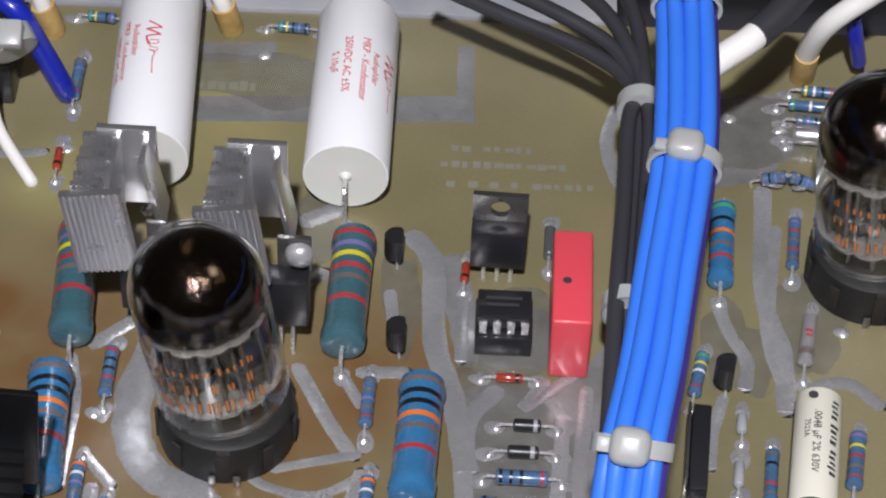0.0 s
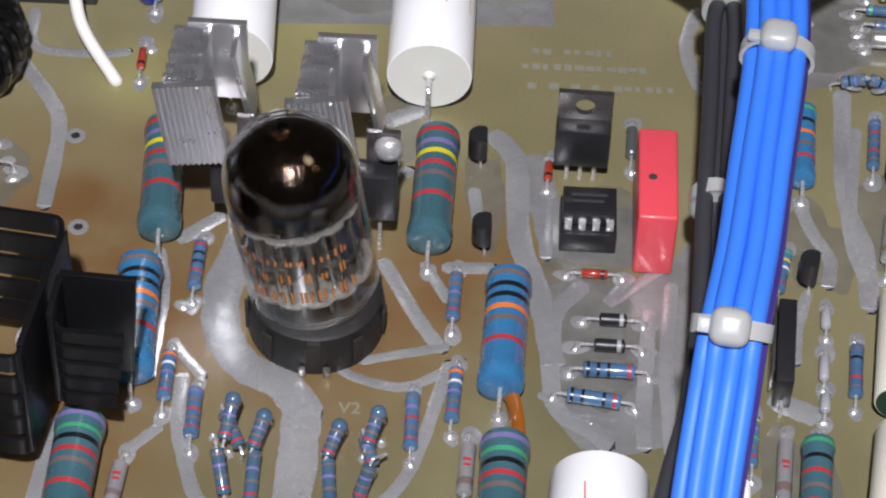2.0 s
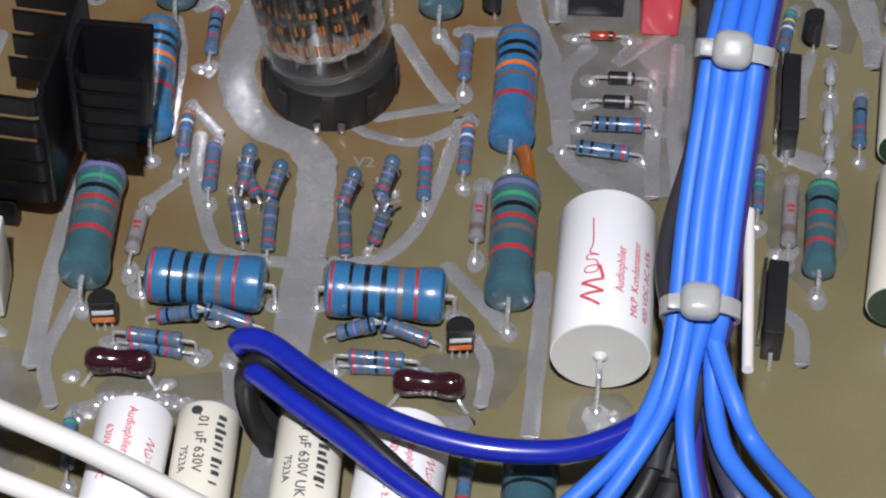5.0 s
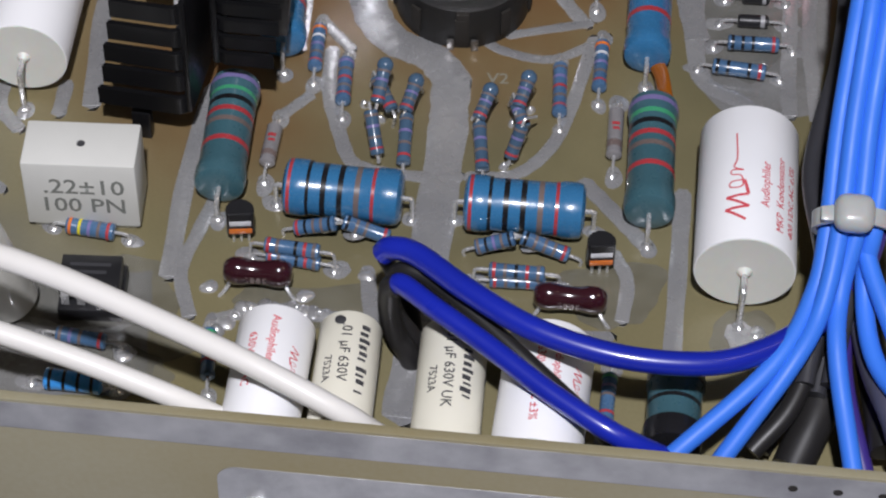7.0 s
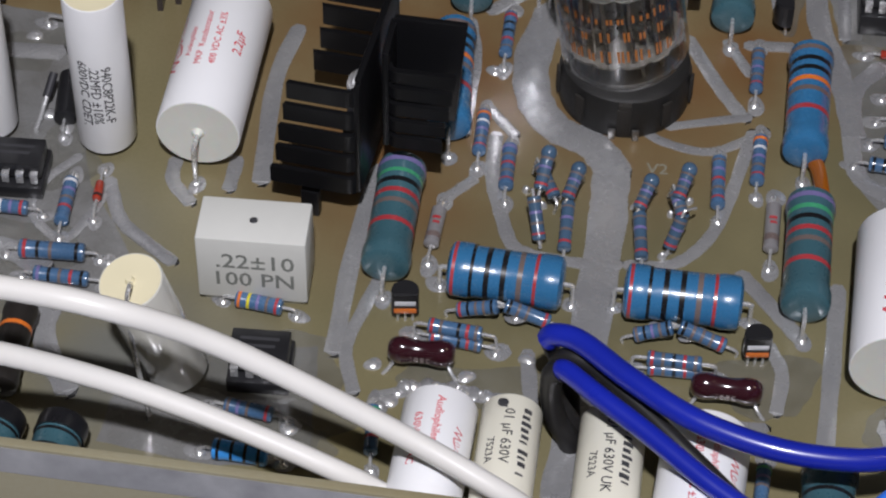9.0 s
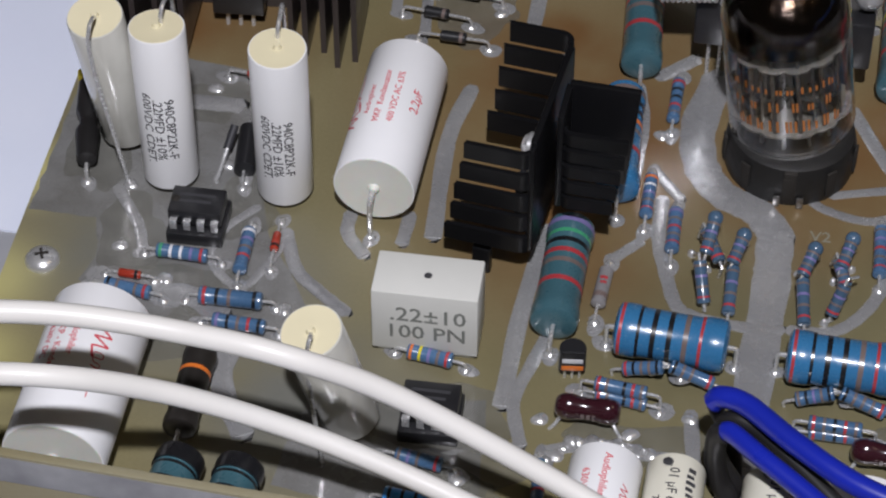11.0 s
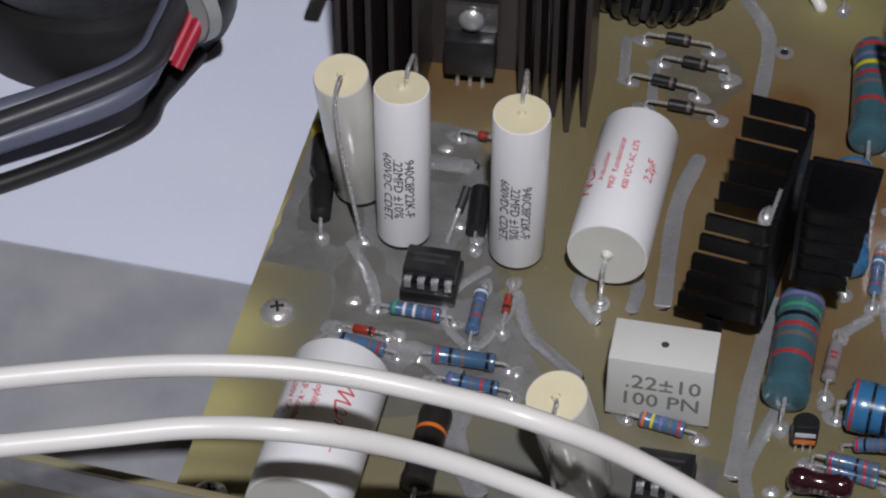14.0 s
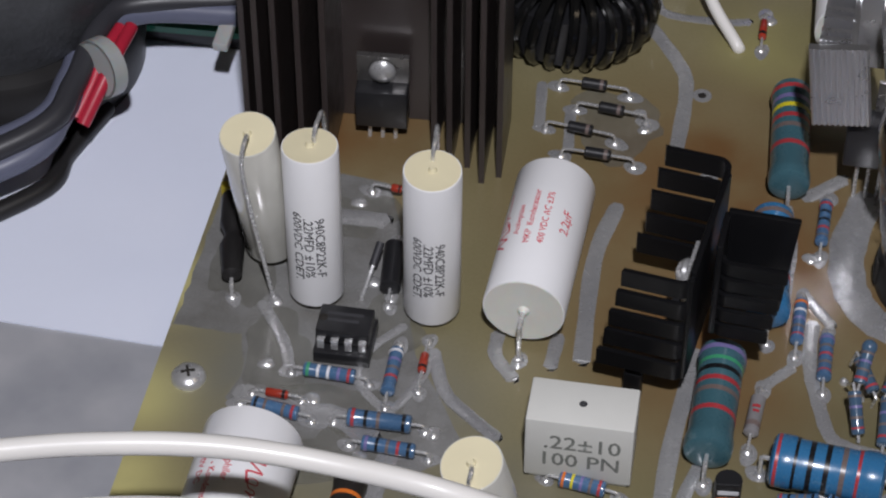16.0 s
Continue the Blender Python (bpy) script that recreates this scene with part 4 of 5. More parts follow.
to220(put(76.9, 71.5, 0, -2.5), "grey-tabbed power transistor standing on the board", 4.6)

# ---- integrated circuits in sockets ----


def dip8(m, top, label):
    th = thing("integrated_circuit", m, label, "chip", "chips in sockets")
    part("socket", rbox(10.4, 10.0, top - 4.2, 0.3, (0, 0, (top - 4.2) / 2)), BLACK_EPOXY, th, "black plastic socket")
    bm = rbox(9.8, 6.6, 3.3, 0.25, (0, 0, top - 1.65))
    part("body", bm, BLACK_EPOXY, th)
    for k in range(4):
        for s in (-1, 1):
            x = (k - 1.5) * 2.54
            pin = join(rbox(1.4, 1.1, 0.28, 0.05, (x, s * 3.7, top - 1.7)), rbox(1.3, 0.28, 2.2, 0.05, (x, s * 4.15, top - 2.7)))
            part("pin", pin, WIRE, th)
    part("notch", lathe([(top - 0.02, 0.9), (top + 0.015, 0.85)], 14, "z"), HOLE, th).location = (-4.0 * MM, 0, 0)
    bars([(-3.4, 3.2, 1.2, 0.7), (-3.2, 2.6, -0.4, 0.7)], mat("faded_print", (0.045, 0.045, 0.05), 0.6), th).location = (0, 0, (top + 0.02) * MM)

dip8(put(78.2, 55.6, 0, -0.5), 8.9, "black eight-pin chip in a socket")
dip8(put(-76.4, -2.9, 0, 0.5), 7.0, "black eight-pin chip in a socket")
dip8(put(-27.2, -42.6, 0, 0.5), 7.0, "black eight-pin chip in a socket beside a box capacitor")

# ---- moulded box capacitors ----
box = thing("box_capacitor", put(-30.6, -23.3, 0, 0.3), "white moulded box capacitor with grey stamped figures", "capacitor")
part("case", rbox(18.7, 9.8, 14.6, 0.35, (0, 0, 8.7)), BOX_WHITE, box)
part("stand_off", rbox(17.0, 8.0, 1.5, 0.2, (0, 0, 0.7)), BOX_WHITE, box)
lettering(".22±10", 3.5, GREY_INK, box, pose(0.6, -4.92, 10.6, 90, 0, 0))
lettering("100 PN", 3.4, GREY_INK, box, pose(0.2, -4.92, 6.2, 90, 0, 0))
part("ink_dot", lathe([(15.98, 0.75), (16.03, 0.7)], 12, "z"), BLACK_INK, box)
red = thing("box_capacitor", put(90.2, 57.2, 0, -1.2), "tall red moulded box capacitor with a black dot", "capacitor")
bm = rbox(7.2, 22.8, 15.0, 0.6, (0, 0, 7.6), segments=3)
part("case", bm, RED_BOX, red)
part("ink_dot", lathe([(15.08, 0.85), (15.13, 0.8)], 12, "z"), BLACK_INK, red).location = (-1.0 * MM, -1.2 * MM, 0)

# ---- film capacitors ----
MC = "white film capacitor with red print lying on the board"
mcap((79.4, -9.6, 9.2), (77.7, -38.9, 9.2), 16.5, MC, (("Audiophiler", -2.4, 1.5, -2.5), ("MKP  Kondensator", -5.2, 1.5, -3.5), ("400 VDC AC ±3%", -7.8, 1.5, -3.5)), True, 2.2, 1.0, slide=-2.2)
mcap((8.1, 136.6, 9.2), (9.6, 89.0, 9.2), 16.2, MC, (("Audiophiler", -3.6, 1.4, -2), ("MKP - Kondensator", -6.0, 1.5, 0), ("100VDC AC ±3%", -8.2, 1.4, 1)), False, 0.0, 0.8)
mcap((48.2, 130.0, 9.2), (47.7, 86.4, 9.2), 16.4, MC, (("Audiophiler", 4.6, 1.4, -1), ("MKP - Kondensator", 2.3, 1.6, 0), ("250VDC AC ±5%", -1.2, 1.6, -1), ("5.10µF", -3.8, 1.6, -2)), False, 8.2, 0.8)
mcap((-43.4, 35.5, 9.0), (-44.7, 2.9, 9.0), 15.2, MC, (("Audiophiler", 4.2, 1.2, 0), ("MKP  Kondensator", 1.8, 1.3, 0.5), ("400 VDC AC ±3%", -0.8, 1.3, 0.5), ("2.2µF", -4.8, 1.9, 1.0)), True, 7.5, 0.8)
mcap((-85.9, -35.2, 9.4), (-86.6, -67.1, 9.4), 17.6, MC, (("Audiophiler", -0.8, 1.4, -4), ("MKP - Kondensator", -3.6, 1.4, 0), ("630V DC", -6.0, 1.4, -3)), False, 4.0, 0.8)
SMC = "small white film capacitor with red print beside the front board"
mcap((4.0, -53.8, 8.0), (2.7, -75.3, 8.0), 12.2, SMC, (("Audiophiler", 0.5, 1.4, -4), ("630V DC AC", -2.8, 1.4, 0)), False, 4.4, 0.42)
mcap((47.0, -55.2, 8.0), (44.9, -78.3, 8.0), 14.2, SMC, (("630V DC AC ±3%", -1.0, 1.4, 1), ("Audiophiler", 1.8, 1.3, -3)), False, 5.5, 0.45)

# ivory capacitors with black print
def ivory(a, b, dia, label, texts, end=None, shift=0.0):
    th, h, r = film_cap(a, b, dia, label, IVORY, end or IVORY, reach=2.5)
    part("ink_dot", lathe([(r, 0.9), (r + 0.03, 0.85)], 12, "z"), BLACK_INK, SLEEVE[th]).location = ((-h + 2.0) * MM, -1.4 * MM, 0)
    strokes(-h + 2.4, 2.9 + shift, 1.9, int((2 * h - 5.0) / 1.5), BLACK_INK, SLEEVE[th], r, int(dia * 10 + a[0]))
    for text, y, s, x in texts:
        lettering(text, s, BLACK_INK, SLEEVE[th], Matrix.Translation((x, y + shift, 0)), bend=r, depth=0.03)
    return th

IV = "ivory film capacitor with black print beside the front board"
ivory((15.5, -52.7, 7.0), (14.8, -73.3, 7.0), 10.0, IV, ((".01 µF 630V", -0.2, 1.7, -2), ("7523A", -2.8, 1.4, 1)))
ivory((31.9, -53.3, 7.0), (31.1, -75.6, 7.0), 10.8, IV, ((".01 µF 630V UK", -0.2, 1.7, -1), ("7523A", -2.8, 1.4, 1)))
IV2 = "ivory film capacitor with black print lying on the board"
ivory((134.2, 37.2, 6.0), (131.2, 12.6, 6.0), 8.4, IV2, ((".0048 µF 2% 630V", -0.4, 1.4, 0), ("7523A", -2.2, 1.1, -3)), GREEN_END)
ivory((131.8, 5.0, 7.0), (127.2, -24.7, 7.0), 10.5, IV2, (), GREEN_END)

# ---- standing film capacitors ----
def standing(top, foot, dia, label, wire_to, printed=True, wrap=None):
    th, h, r = film_cap(top, foot, dia, label, wrap or WHITE_CAP, CREAM, lead=False, name="standing_capacitor", group="standing capacitors")
    if printed:
        for text, y, s in (("940C8P22K-F", 2.2, 1.8), (".22MFD ±10%", 0.1, 1.8), ("600VDC CDET.", -2.0, 1.8)):
            lettering(text, s, BLACK_INK, SLEEVE[th], Matrix.Translation((2.8, y - math.pi / 2 * r, 0)), bend=r, depth=0.03)
    inv = th.matrix_world.inverted()
    loc = [(inv @ (Vector(q) * MM)) / MM for q in wire_to]
    part("lead", sweep(smooth_line(loc, 6), 0.42, 8), WIRE, th)
    part("foot_lead", sweep([(h - 0.5, 0, 0), (h + 5.0, 0, 0)], 0.5, 8), WIRE, th)
    return th

STAND = "white standing film capacitor with cream resin top and black print"
standing((-62.0, 6.8, 37.5), (-62.4, 8.2, 1.8), 10.5, STAND, [(-62.4, 9.4, 37.0), (-62.4, 9.6, 39.0), (-62.4, 12.0, 40.2), (-63.0, 17.5, 36.0), (-64.0, 20.0, 2.0), (-64.0, 20.0, -0.2)])
standing((-84.8, 10.9, 36.0), (-84.1, 8.6, 1.8), 10.3, STAND, [(-84.2, 12.0, 35.5), (-84.2, 12.2, 37.6), (-84.0, 14.5, 38.8), (-84.0, 19.5, 34.0), (-84.0, 21.0, 2.0), (-84.0, 21.0, -0.2)])
standing((-96.3, 11.9, 36.0), (-94.6, 18.0, 3.0), 10.3, "white standing film capacitor leaning, with a long bare lead", [(-96.4, 12.1, 35.5), (-95.6, 8.6, 38.5), (-95.6, 5.8, 38.5), (-96.1, 6.0, 33.0), (-95.2, 6.8, 21.0), (-93.4, 6.4, 10.0), (-91.9, 6.3, -0.2)], False, CLEAR_WRAP)
standing((-45.7, -50.2, 29.0), (-40.8, -45.0, 2.5), 10.6, "leaning standing film capacitor in a glossy clear wrap with cream top", [(-45.7, -50.1, 28.5), (-45.2, -53.2, 31.0), (-45.5, -54.2, 29.0), (-45.8, -53.5, 20.0), (-44.2, -54.7, 4.0), (-43.8, -54.9, -0.2)], False, CLEAR_WRAP)

# ---- dipped capacitors ----
def dipped(a, b, w, h, label):
    """A glossy dumbbell-shaped dipped capacitor on two legs."""
    m, length = axis_frame(a, b)
    z = m.translation.z
    th = thing("dipped_capacitor", m, label, "capacitor", "dipped capacitors")
    bm = bmesh.new()
    bmesh.ops.create_uvsphere(bm, u_segments=28, v_segments=18, radius=1.0)
    for v in bm.verts:
        x = v.co.x
        k = 1.0 - 0.28 * math.exp(-((x / 0.38) ** 2))
        sx = math.copysign(abs(x) ** 0.75, x)
        yz = Vector((v.co.y, v.co.z))
        rr = yz.length
        if rr > 1e-5:
            yz *= (rr ** 0.55) / rr
        v.co = (sx * length / 2, yz.x * w / 2 * k, yz.y * h / 2 * k)
    part("body", bm, PLUM, th)
    bars([(-2.0 + 1.0 * k, -1.4 + 1.0 * k, 0, 1.3) for k in range(5)], INK["n"], th).matrix_local = pose(0, -w / 2 * MM * 0.76, 0, 90)
    for s in (-1, 1):
        part("lead", sweep(smooth_line([(s * length * 0.36, 0, -h * 0.3), (s * (length * 0.46), -1.5, -z + 0.9), (s * (length * 0.55), -2.2, -z - 0.2)], 4), 0.35, 7), WIRE, th)

DC = "glossy dark plum dipped capacitor on two leads"
dipped((-6.4, -38.8, 4.0), (5.0, -39.1, 4.0), 5.0, 5.8, DC)
dipped((44.1, -41.2, 4.0), (56.1, -42.0, 4.0), 5.0, 5.8, DC)

# amber film piece between two resistors, and its neighbours
amber = tagged(part("amber_capacitor", sweep(smooth_line([(64.2, 14.8, 2.5), (65.4, 11.1, 2.5), (66.2, 3.5, 3.0)], 5), 1.5, 12, 0.6), AMBER, None), "translucent amber film capacitor between two resistors", "capacitor")

# ---- black boxes and trimmers on the far channel ----
def black_block(a, b, w, h, label):
    m, length = axis_frame(a, b)
    z = m.translation.z
    th = thing("power_transistor", m, label, "transistor")
    part("body", rbox(length, w, h, 0.35), BLACK_EPOXY, th)
    part("clip", rbox(length * 0.9, 0.6, h * 0.8, 0.1, (-length * 0.1, -w / 2 - 0.5, 0)), TAB, th, "plated metal tab")
    part("lead", sweep([(length / 2 - 0.3, 0, -h / 4), (length / 2 + 1.6, 0, -h / 4), (length / 2 + 1.8, 0, -z - 0.2)], 0.4, 7), WIRE, th)

BB = "black moulded power transistor with a plated tab lying on edge"
black_block((113.2, 33.5, 5.0), (111.7, 15.2, 4.0), 3.2, 8.0, BB)
black_block((108.0, -16.3, 5.0), (106.4, -31.5, 4.0), 3.4, 8.0, BB)
tagged(part("white_lead", sweep([(100.4, -25.2, 30.0), (98.3, -59.3, 32.0)], 0.9, 10), WHITE_PVC, None), "thin straight ivory wire beside the blue loom", "cable")
m, ln = axis_frame((-104.8, 29.2, 3.0), (-100.0, 7.1, 3.0))
lump = thing("sleeved_choke", m, "black shrink-sleeved part with a pinched waist", "choke")
part("sleeve", lathe([(-ln / 2, 0.6), (-ln / 2 + 1, 2.1), (-2.5, 2.4), (-0.5, 1.6), (1.0, 1.7), (3.0, 2.4), (ln / 2 - 1, 1.9), (ln / 2, 0.5)], 18), BLACK_PVC, lump)
bent_leads(lump, ln / 2, 3, 2.0, 0.4)
part("tag", rbox(2.0, 4.6, 3.4, 0.4, (-ln / 2 - 1.4, 0, -0.5)), mat("yellow_block", (0.45, 0.36, 0.03), 0.45), lump, "yellow block")
small_diode((-71.8, 21.7, 2.2), (-70.7, 10.3, 2.2), 4.0, BLACK_EPOXY, "black diode lying beside a standing capacitor", None, 2.5)

jumper = thing("jumper_lead", put(*(-75.8, 8.9, 0.0)), "bare tinned lead with a dark sleeve rising from the board", "lead")
q0, q1 = Vector((-75.8, 8.9, 0.0)), Vector((-74.1, 18.4, 5.0))
part("lead", sweep([(0, 0, -0.2), (0, 0, 0.6)] + [tuple((q1 - q0) * f) for f in (0.2, 0.6, 1.0)], 0.45, 8), WIRE, jumper)
part("sleeve", sweep([tuple((q1 - q0) * f) for f in (0.62, 1.05)], 0.8, 10), GREY_PVC, jumper)

# ---- valves ----
def valve(x, y, lean_x, lean_y, label, printed=True):
    th = thing("vacuum_tube", put(x, y, 0), label, "tube", "tubes")
    # socket with slots
    part("socket", lathe([(0, 12.0), (1.0, 12.2), (6.0, 12.2), (8.4, 11.6), (8.8, 10.8), (8.8, 9.0), (7.0, 8.6)], 48, "z"), PHENOLIC, th, "black moulded socket")
    for k in range(9):
        a = math.radians(-90 + 40 * k)
        part("contact_slot", rbox(2.0, 0.5, 5.5, 0.1, (0, -12.35, 4.4), Matrix.Rotation(0, 4, "Z")), HOLE, th).matrix_local = Matrix.Rotation(a + math.pi / 2, 4, "Z")
    part("key_slot", rbox(2.4, 1.6, 7.6, 0.2, (0.4, -11.7, 4.6)), HOLE, th)
    for x0 in (-1.7, 2.6):
        part("solder_lug", rbox(1.3, 0.5, 2.6, 0.15, (x0, -12.5, 1.3)), TAB, th, "plated solder lug")
    tilt = Matrix.Translation((0, 0, 0.0085)) @ Euler((math.radians(-lean_y), math.radians(lean_x), 0)).to_matrix().to_4x4()
    H0, R = 28.5, 11.7
    outer = [(0.6, 6.0), (0.9, 9.0), (1.8, 10.9), (3.4, R), (H0, R)]
    outer += [(H0 + R * 0.98 * math.sin(math.radians(q)), R * math.cos(math.radians(q))) for q in range(12, 85, 12)] + [(H0 + 10.8, 0.9), (H0 + 12.0, 0.7), (H0 + 12.6, 0.2)]
    inner = [(max(a - (0.7 if a > H0 else 0.0), 1.6) if a > 3 else a + 0.7, max(r - 0.7, 0.12)) for a, r in outer]
    env = part("envelope", lathe(outer + inner[::-1], 48, "z"), TUBE_GLASS, th, "clear glass envelope")
    env.visible_shadow = False
    env.matrix_local = tilt
    ge = [(H0 - 2.6, R - 0.85)] + [(H0 - 0.6 + (R - 0.8) * 0.98 * math.sin(math.radians(q)), (R - 0.8) * math.cos(math.radians(q))) for q in range(0, 85, 10)]
    gl = part("getter_flash", lathe(ge + [(a - 0.1, r - 0.1 if r > 0.2 else r) for a, r in ge[::-1]], 48, "z"), GETTER, th, "dark mirror getter coating under the dome")
    gl.matrix_local = tilt
    ins = []
    for s in (-1, 1):
        ins.append(("anode", lathe([(8.0, 3.5), (8.2, 3.7), (21.4, 3.7), (21.6, 3.5)], 20, "z"), PLATE_GREY, (s * 4.5, 0)))
        for k in (-1, 1):
            ins.append(("flange", rbox(0.5, 3.0, 13.4, 0.12, (0, k * 4.6, 14.8)), ROD, (s * 4.5, 0)))
        for zz in (11.0, 18.6):
            ins.append(("anode_rib", lathe([(zz, 3.7), (zz + 0.2, 4.05), (zz + 0.9, 4.05), (zz + 1.1, 3.7)], 20, "z"), ROD, (s * 4.5, 0)))
        ins.append(("cathode_sleeve", lathe([(21.6, 0.7), (25.2, 0.7)], 10, "z"), ROD, (s * 4.5, 0)))
    for zz in (7.0, 22.4):
        rim = [((10.3 if k % 4 else 9.5) * math.cos(2 * math.pi * k / 48), (10.3 if k % 4 else 9.5) * math.sin(2 * math.pi * k / 48)) for k in range(48)]
        ins.append(("mica", slab(rim, zz, zz + 0.3), MICA, (0, 0)))
    for k in range(9):
        a = math.radians(20 + 40 * k)
        ins.append(("pin", sweep([(6.6 * math.cos(a), 6.6 * math.sin(a), 0.8), (6.4 * math.cos(a), 6.4 * math.sin(a), 3.4), (5.0 * math.cos(a), 5.0 * math.sin(a), 7.0)], 0.45, 8), ROD, (0, 0)))
    for k in range(6):
        a = math.radians(-165 + 30 * k)
        ins.append(("support_rod", sweep([(8.6 * math.cos(a), 8.6 * math.sin(a), 6.4), (8.6 * math.cos(a), 8.6 * math.sin(a), 25.4)], 0.42, 8), ROD, (0, 0)))
    ins.append(("shield", lathe([(7.2, 0.5), (7.2, 1.0), (22.0, 1.0), (22.0, 0.5)], 8, "z"), ROD, (0, 0)))
    ins.append(("glass_foot", lathe([(0.9, 5.0), (1.4, 8.8), (2.2, 8.4), (2.2, 5.0)], 40, "z"), PHENOLIC, (0, 0)))
    for n, bm, ma, (ax, ay) in ins:
        part(n, bm, ma, th).matrix_local = tilt @ Matrix.Translation((ax * MM, ay * MM, 0))
    if printed:
        bm = bmesh.new()
        rnd = random.Random(7)
        for zz, hh, n in ((18.6, 1.7, 8), (14.4, 2.2, 6), (9.6, 2.6, 9)):
            for k in range(n):
                a0, w = math.radians(-142 + 104 * (k + 0.15) / n), math.radians(104 / n) * 0.6
                stem = 0.42 / R
                marks = [(a0 + stem * q, a0 + stem * (q + 1), zz, zz + hh * rnd.choice((0.7, 1.0))) for q in rnd.sample((0.0, 1.7, 3.4), 2)]
                for a1, a2, z0, z1 in marks:
                    bm.faces.new([bm.verts.new(((R + 0.04) * math.cos(a), (R + 0.04) * math.sin(a), z)) for a, z in ((a1, z0), (a2, z0), (a2, z1), (a1, z1))])
        part("print_bar", bm, ORANGE_INK, th, "worn orange print", smooth=False).matrix_local = tilt
    return th

valve(29.8, 30.6, -8.2, 0.6, "glass vacuum tube with dark dome and orange print in black socket")
valve(147.0, 73.5, -5.0, 1.6, "glass vacuum tube with dark dome in a black socket")

# ---- heat sinks ----
def slat(length, height, turn_in, wall, gap):
    """One horizontal fin of a folded wall: it bends out of the plate in a round corner."""
    pts = [(0.0, -turn_in)] + [(-turn_in * (1 - math.cos(a)), -turn_in + turn_in * math.sin(a)) for a in [math.pi / 2 * k / 5 for k in range(1, 6)]] + [(-length, 0.0)]
    inner = [(0.0 - wall, -turn_in)] + [(-wall - (turn_in - wall) * (1 - math.cos(a)), -turn_in + (turn_in - wall) * math.sin(a)) for a in [math.pi / 2 * k / 5 for k in range(1, 6)]] + [(-length + 0.3, -wall)]
    bm = slab(pts + inner[::-1], 0.0, height - gap)
    bmesh.ops.bevel(bm, geom=[e for e in bm.edges if abs(e.verts[0].co.z - e.verts[1].co.z) < 0.01], offset=0.22, segments=2, affect="EDGES")
    return bm


def slatted_sink():
    """Black folded heat sink: an upright plate whose ends turn into slotted walls on one side."""
    th = thing("heat_sink", put(-12.4, 5.6, 0, -8), "black anodised slotted heat sink standing round a transistor", "heat sink")
    part("plate", rbox(1.2, 25.6, 26.4, 0.3, (-0.6, 0, 21.4)), BLACK_ANO, th)
    rnd = random.Random(5)
    for sign, top in ((1, 37.4), (-1, 34.0)):
        for k in range(5):
            ln = 12.4 + 0.95 * k + rnd.uniform(-0.25, 0.25)
            pitch = 5.8 if sign > 0 else 5.15
            bm = slat(ln, pitch, 2.6, 0.9, 1.05)
            if sign < 0:
                bmesh.ops.scale(bm, vec=(1, -1, 1), verts=bm.verts)
                bmesh.ops.reverse_faces(bm, faces=bm.faces)
            bmesh.ops.translate(bm, vec=(0, sign * (14.6 + rnd.uniform(-0.15, 0.15)), top - pitch * (k + 1)), verts=bm.verts)
            part("slat", bm, BLACK_ANO, th)
        part("corner_post", rbox(1.1, 2.0, 25.0, 0.3, (-0.62, sign * 13.0, 21.0)), BLACK_ANO, th)
    part("transistor_body", rbox(4.2, 10.2, 9.0, 0.3, (-3.6, 0, 11.5)), BLACK_EPOXY, th)
    part("transistor_tab", rbox(1.3, 10.2, 8.0, 0.1, (-3.0, 0, 20.0)), WIRE, th, "plated tab")
    part("screw_head", lathe([(0, 2.6), (-0.7, 2.6), (-1.7, 1.7), (-2.1, 0.4)][::-1], 18), STEEL, th).location = (-3.7 * MM, -0.8 * MM, 21.5 * MM)
    for k in (-1, 0, 1):
        part("leg", sweep([(-3.6, 2.5 * k, 7.2), (-3.8, 2.5 * k, -0.2)], 0.45, 6), WIRE, th)
    part("foot", rbox(3.4, 2.0, 6.2, 0.4, (-9.5, -12.6, 3.0)), BLACK_ANO, th)
    return th

slatted_sink()
s2 = thing("heat_sink", put(-10.6, 2.6, 0, -4), "black anodised slotted heat sink beside a blue resistor", "heat sink")
part("plate", rbox(1.2, 9.0, 22.0, 0.3, (0, 1.0, 24.2)), BLACK_ANO, s2)
bm = rbox(12.6, 1.3, 23.0, 0.3, (6.4, 5.0, 24.7))
for v in bm.verts:
    if v.co.x > 6:
        v.co.x -= 0.13 * max(0.0, 27.0 - v.co.z)
part("panel", bm, BLACK_ANO, s2)
for k in range(5):
    ln = 12.2 - 0.55 * k
    bm = slat(ln, 3.9, 2.2, 1.0, 0.8)
    bmesh.ops.scale(bm, vec=(-1, -1, 1), verts=bm.verts)
    bmesh.ops.translate(bm, vec=(0, -4.2, 33.0 - 3.9 * (k + 1)), verts=bm.verts)
    part("slat", bm, BLACK_ANO, s2)
part("foot", sweep([(3, 0, 8), (3, 0, -0.2)], 0.6, 6), WIRE, s2)

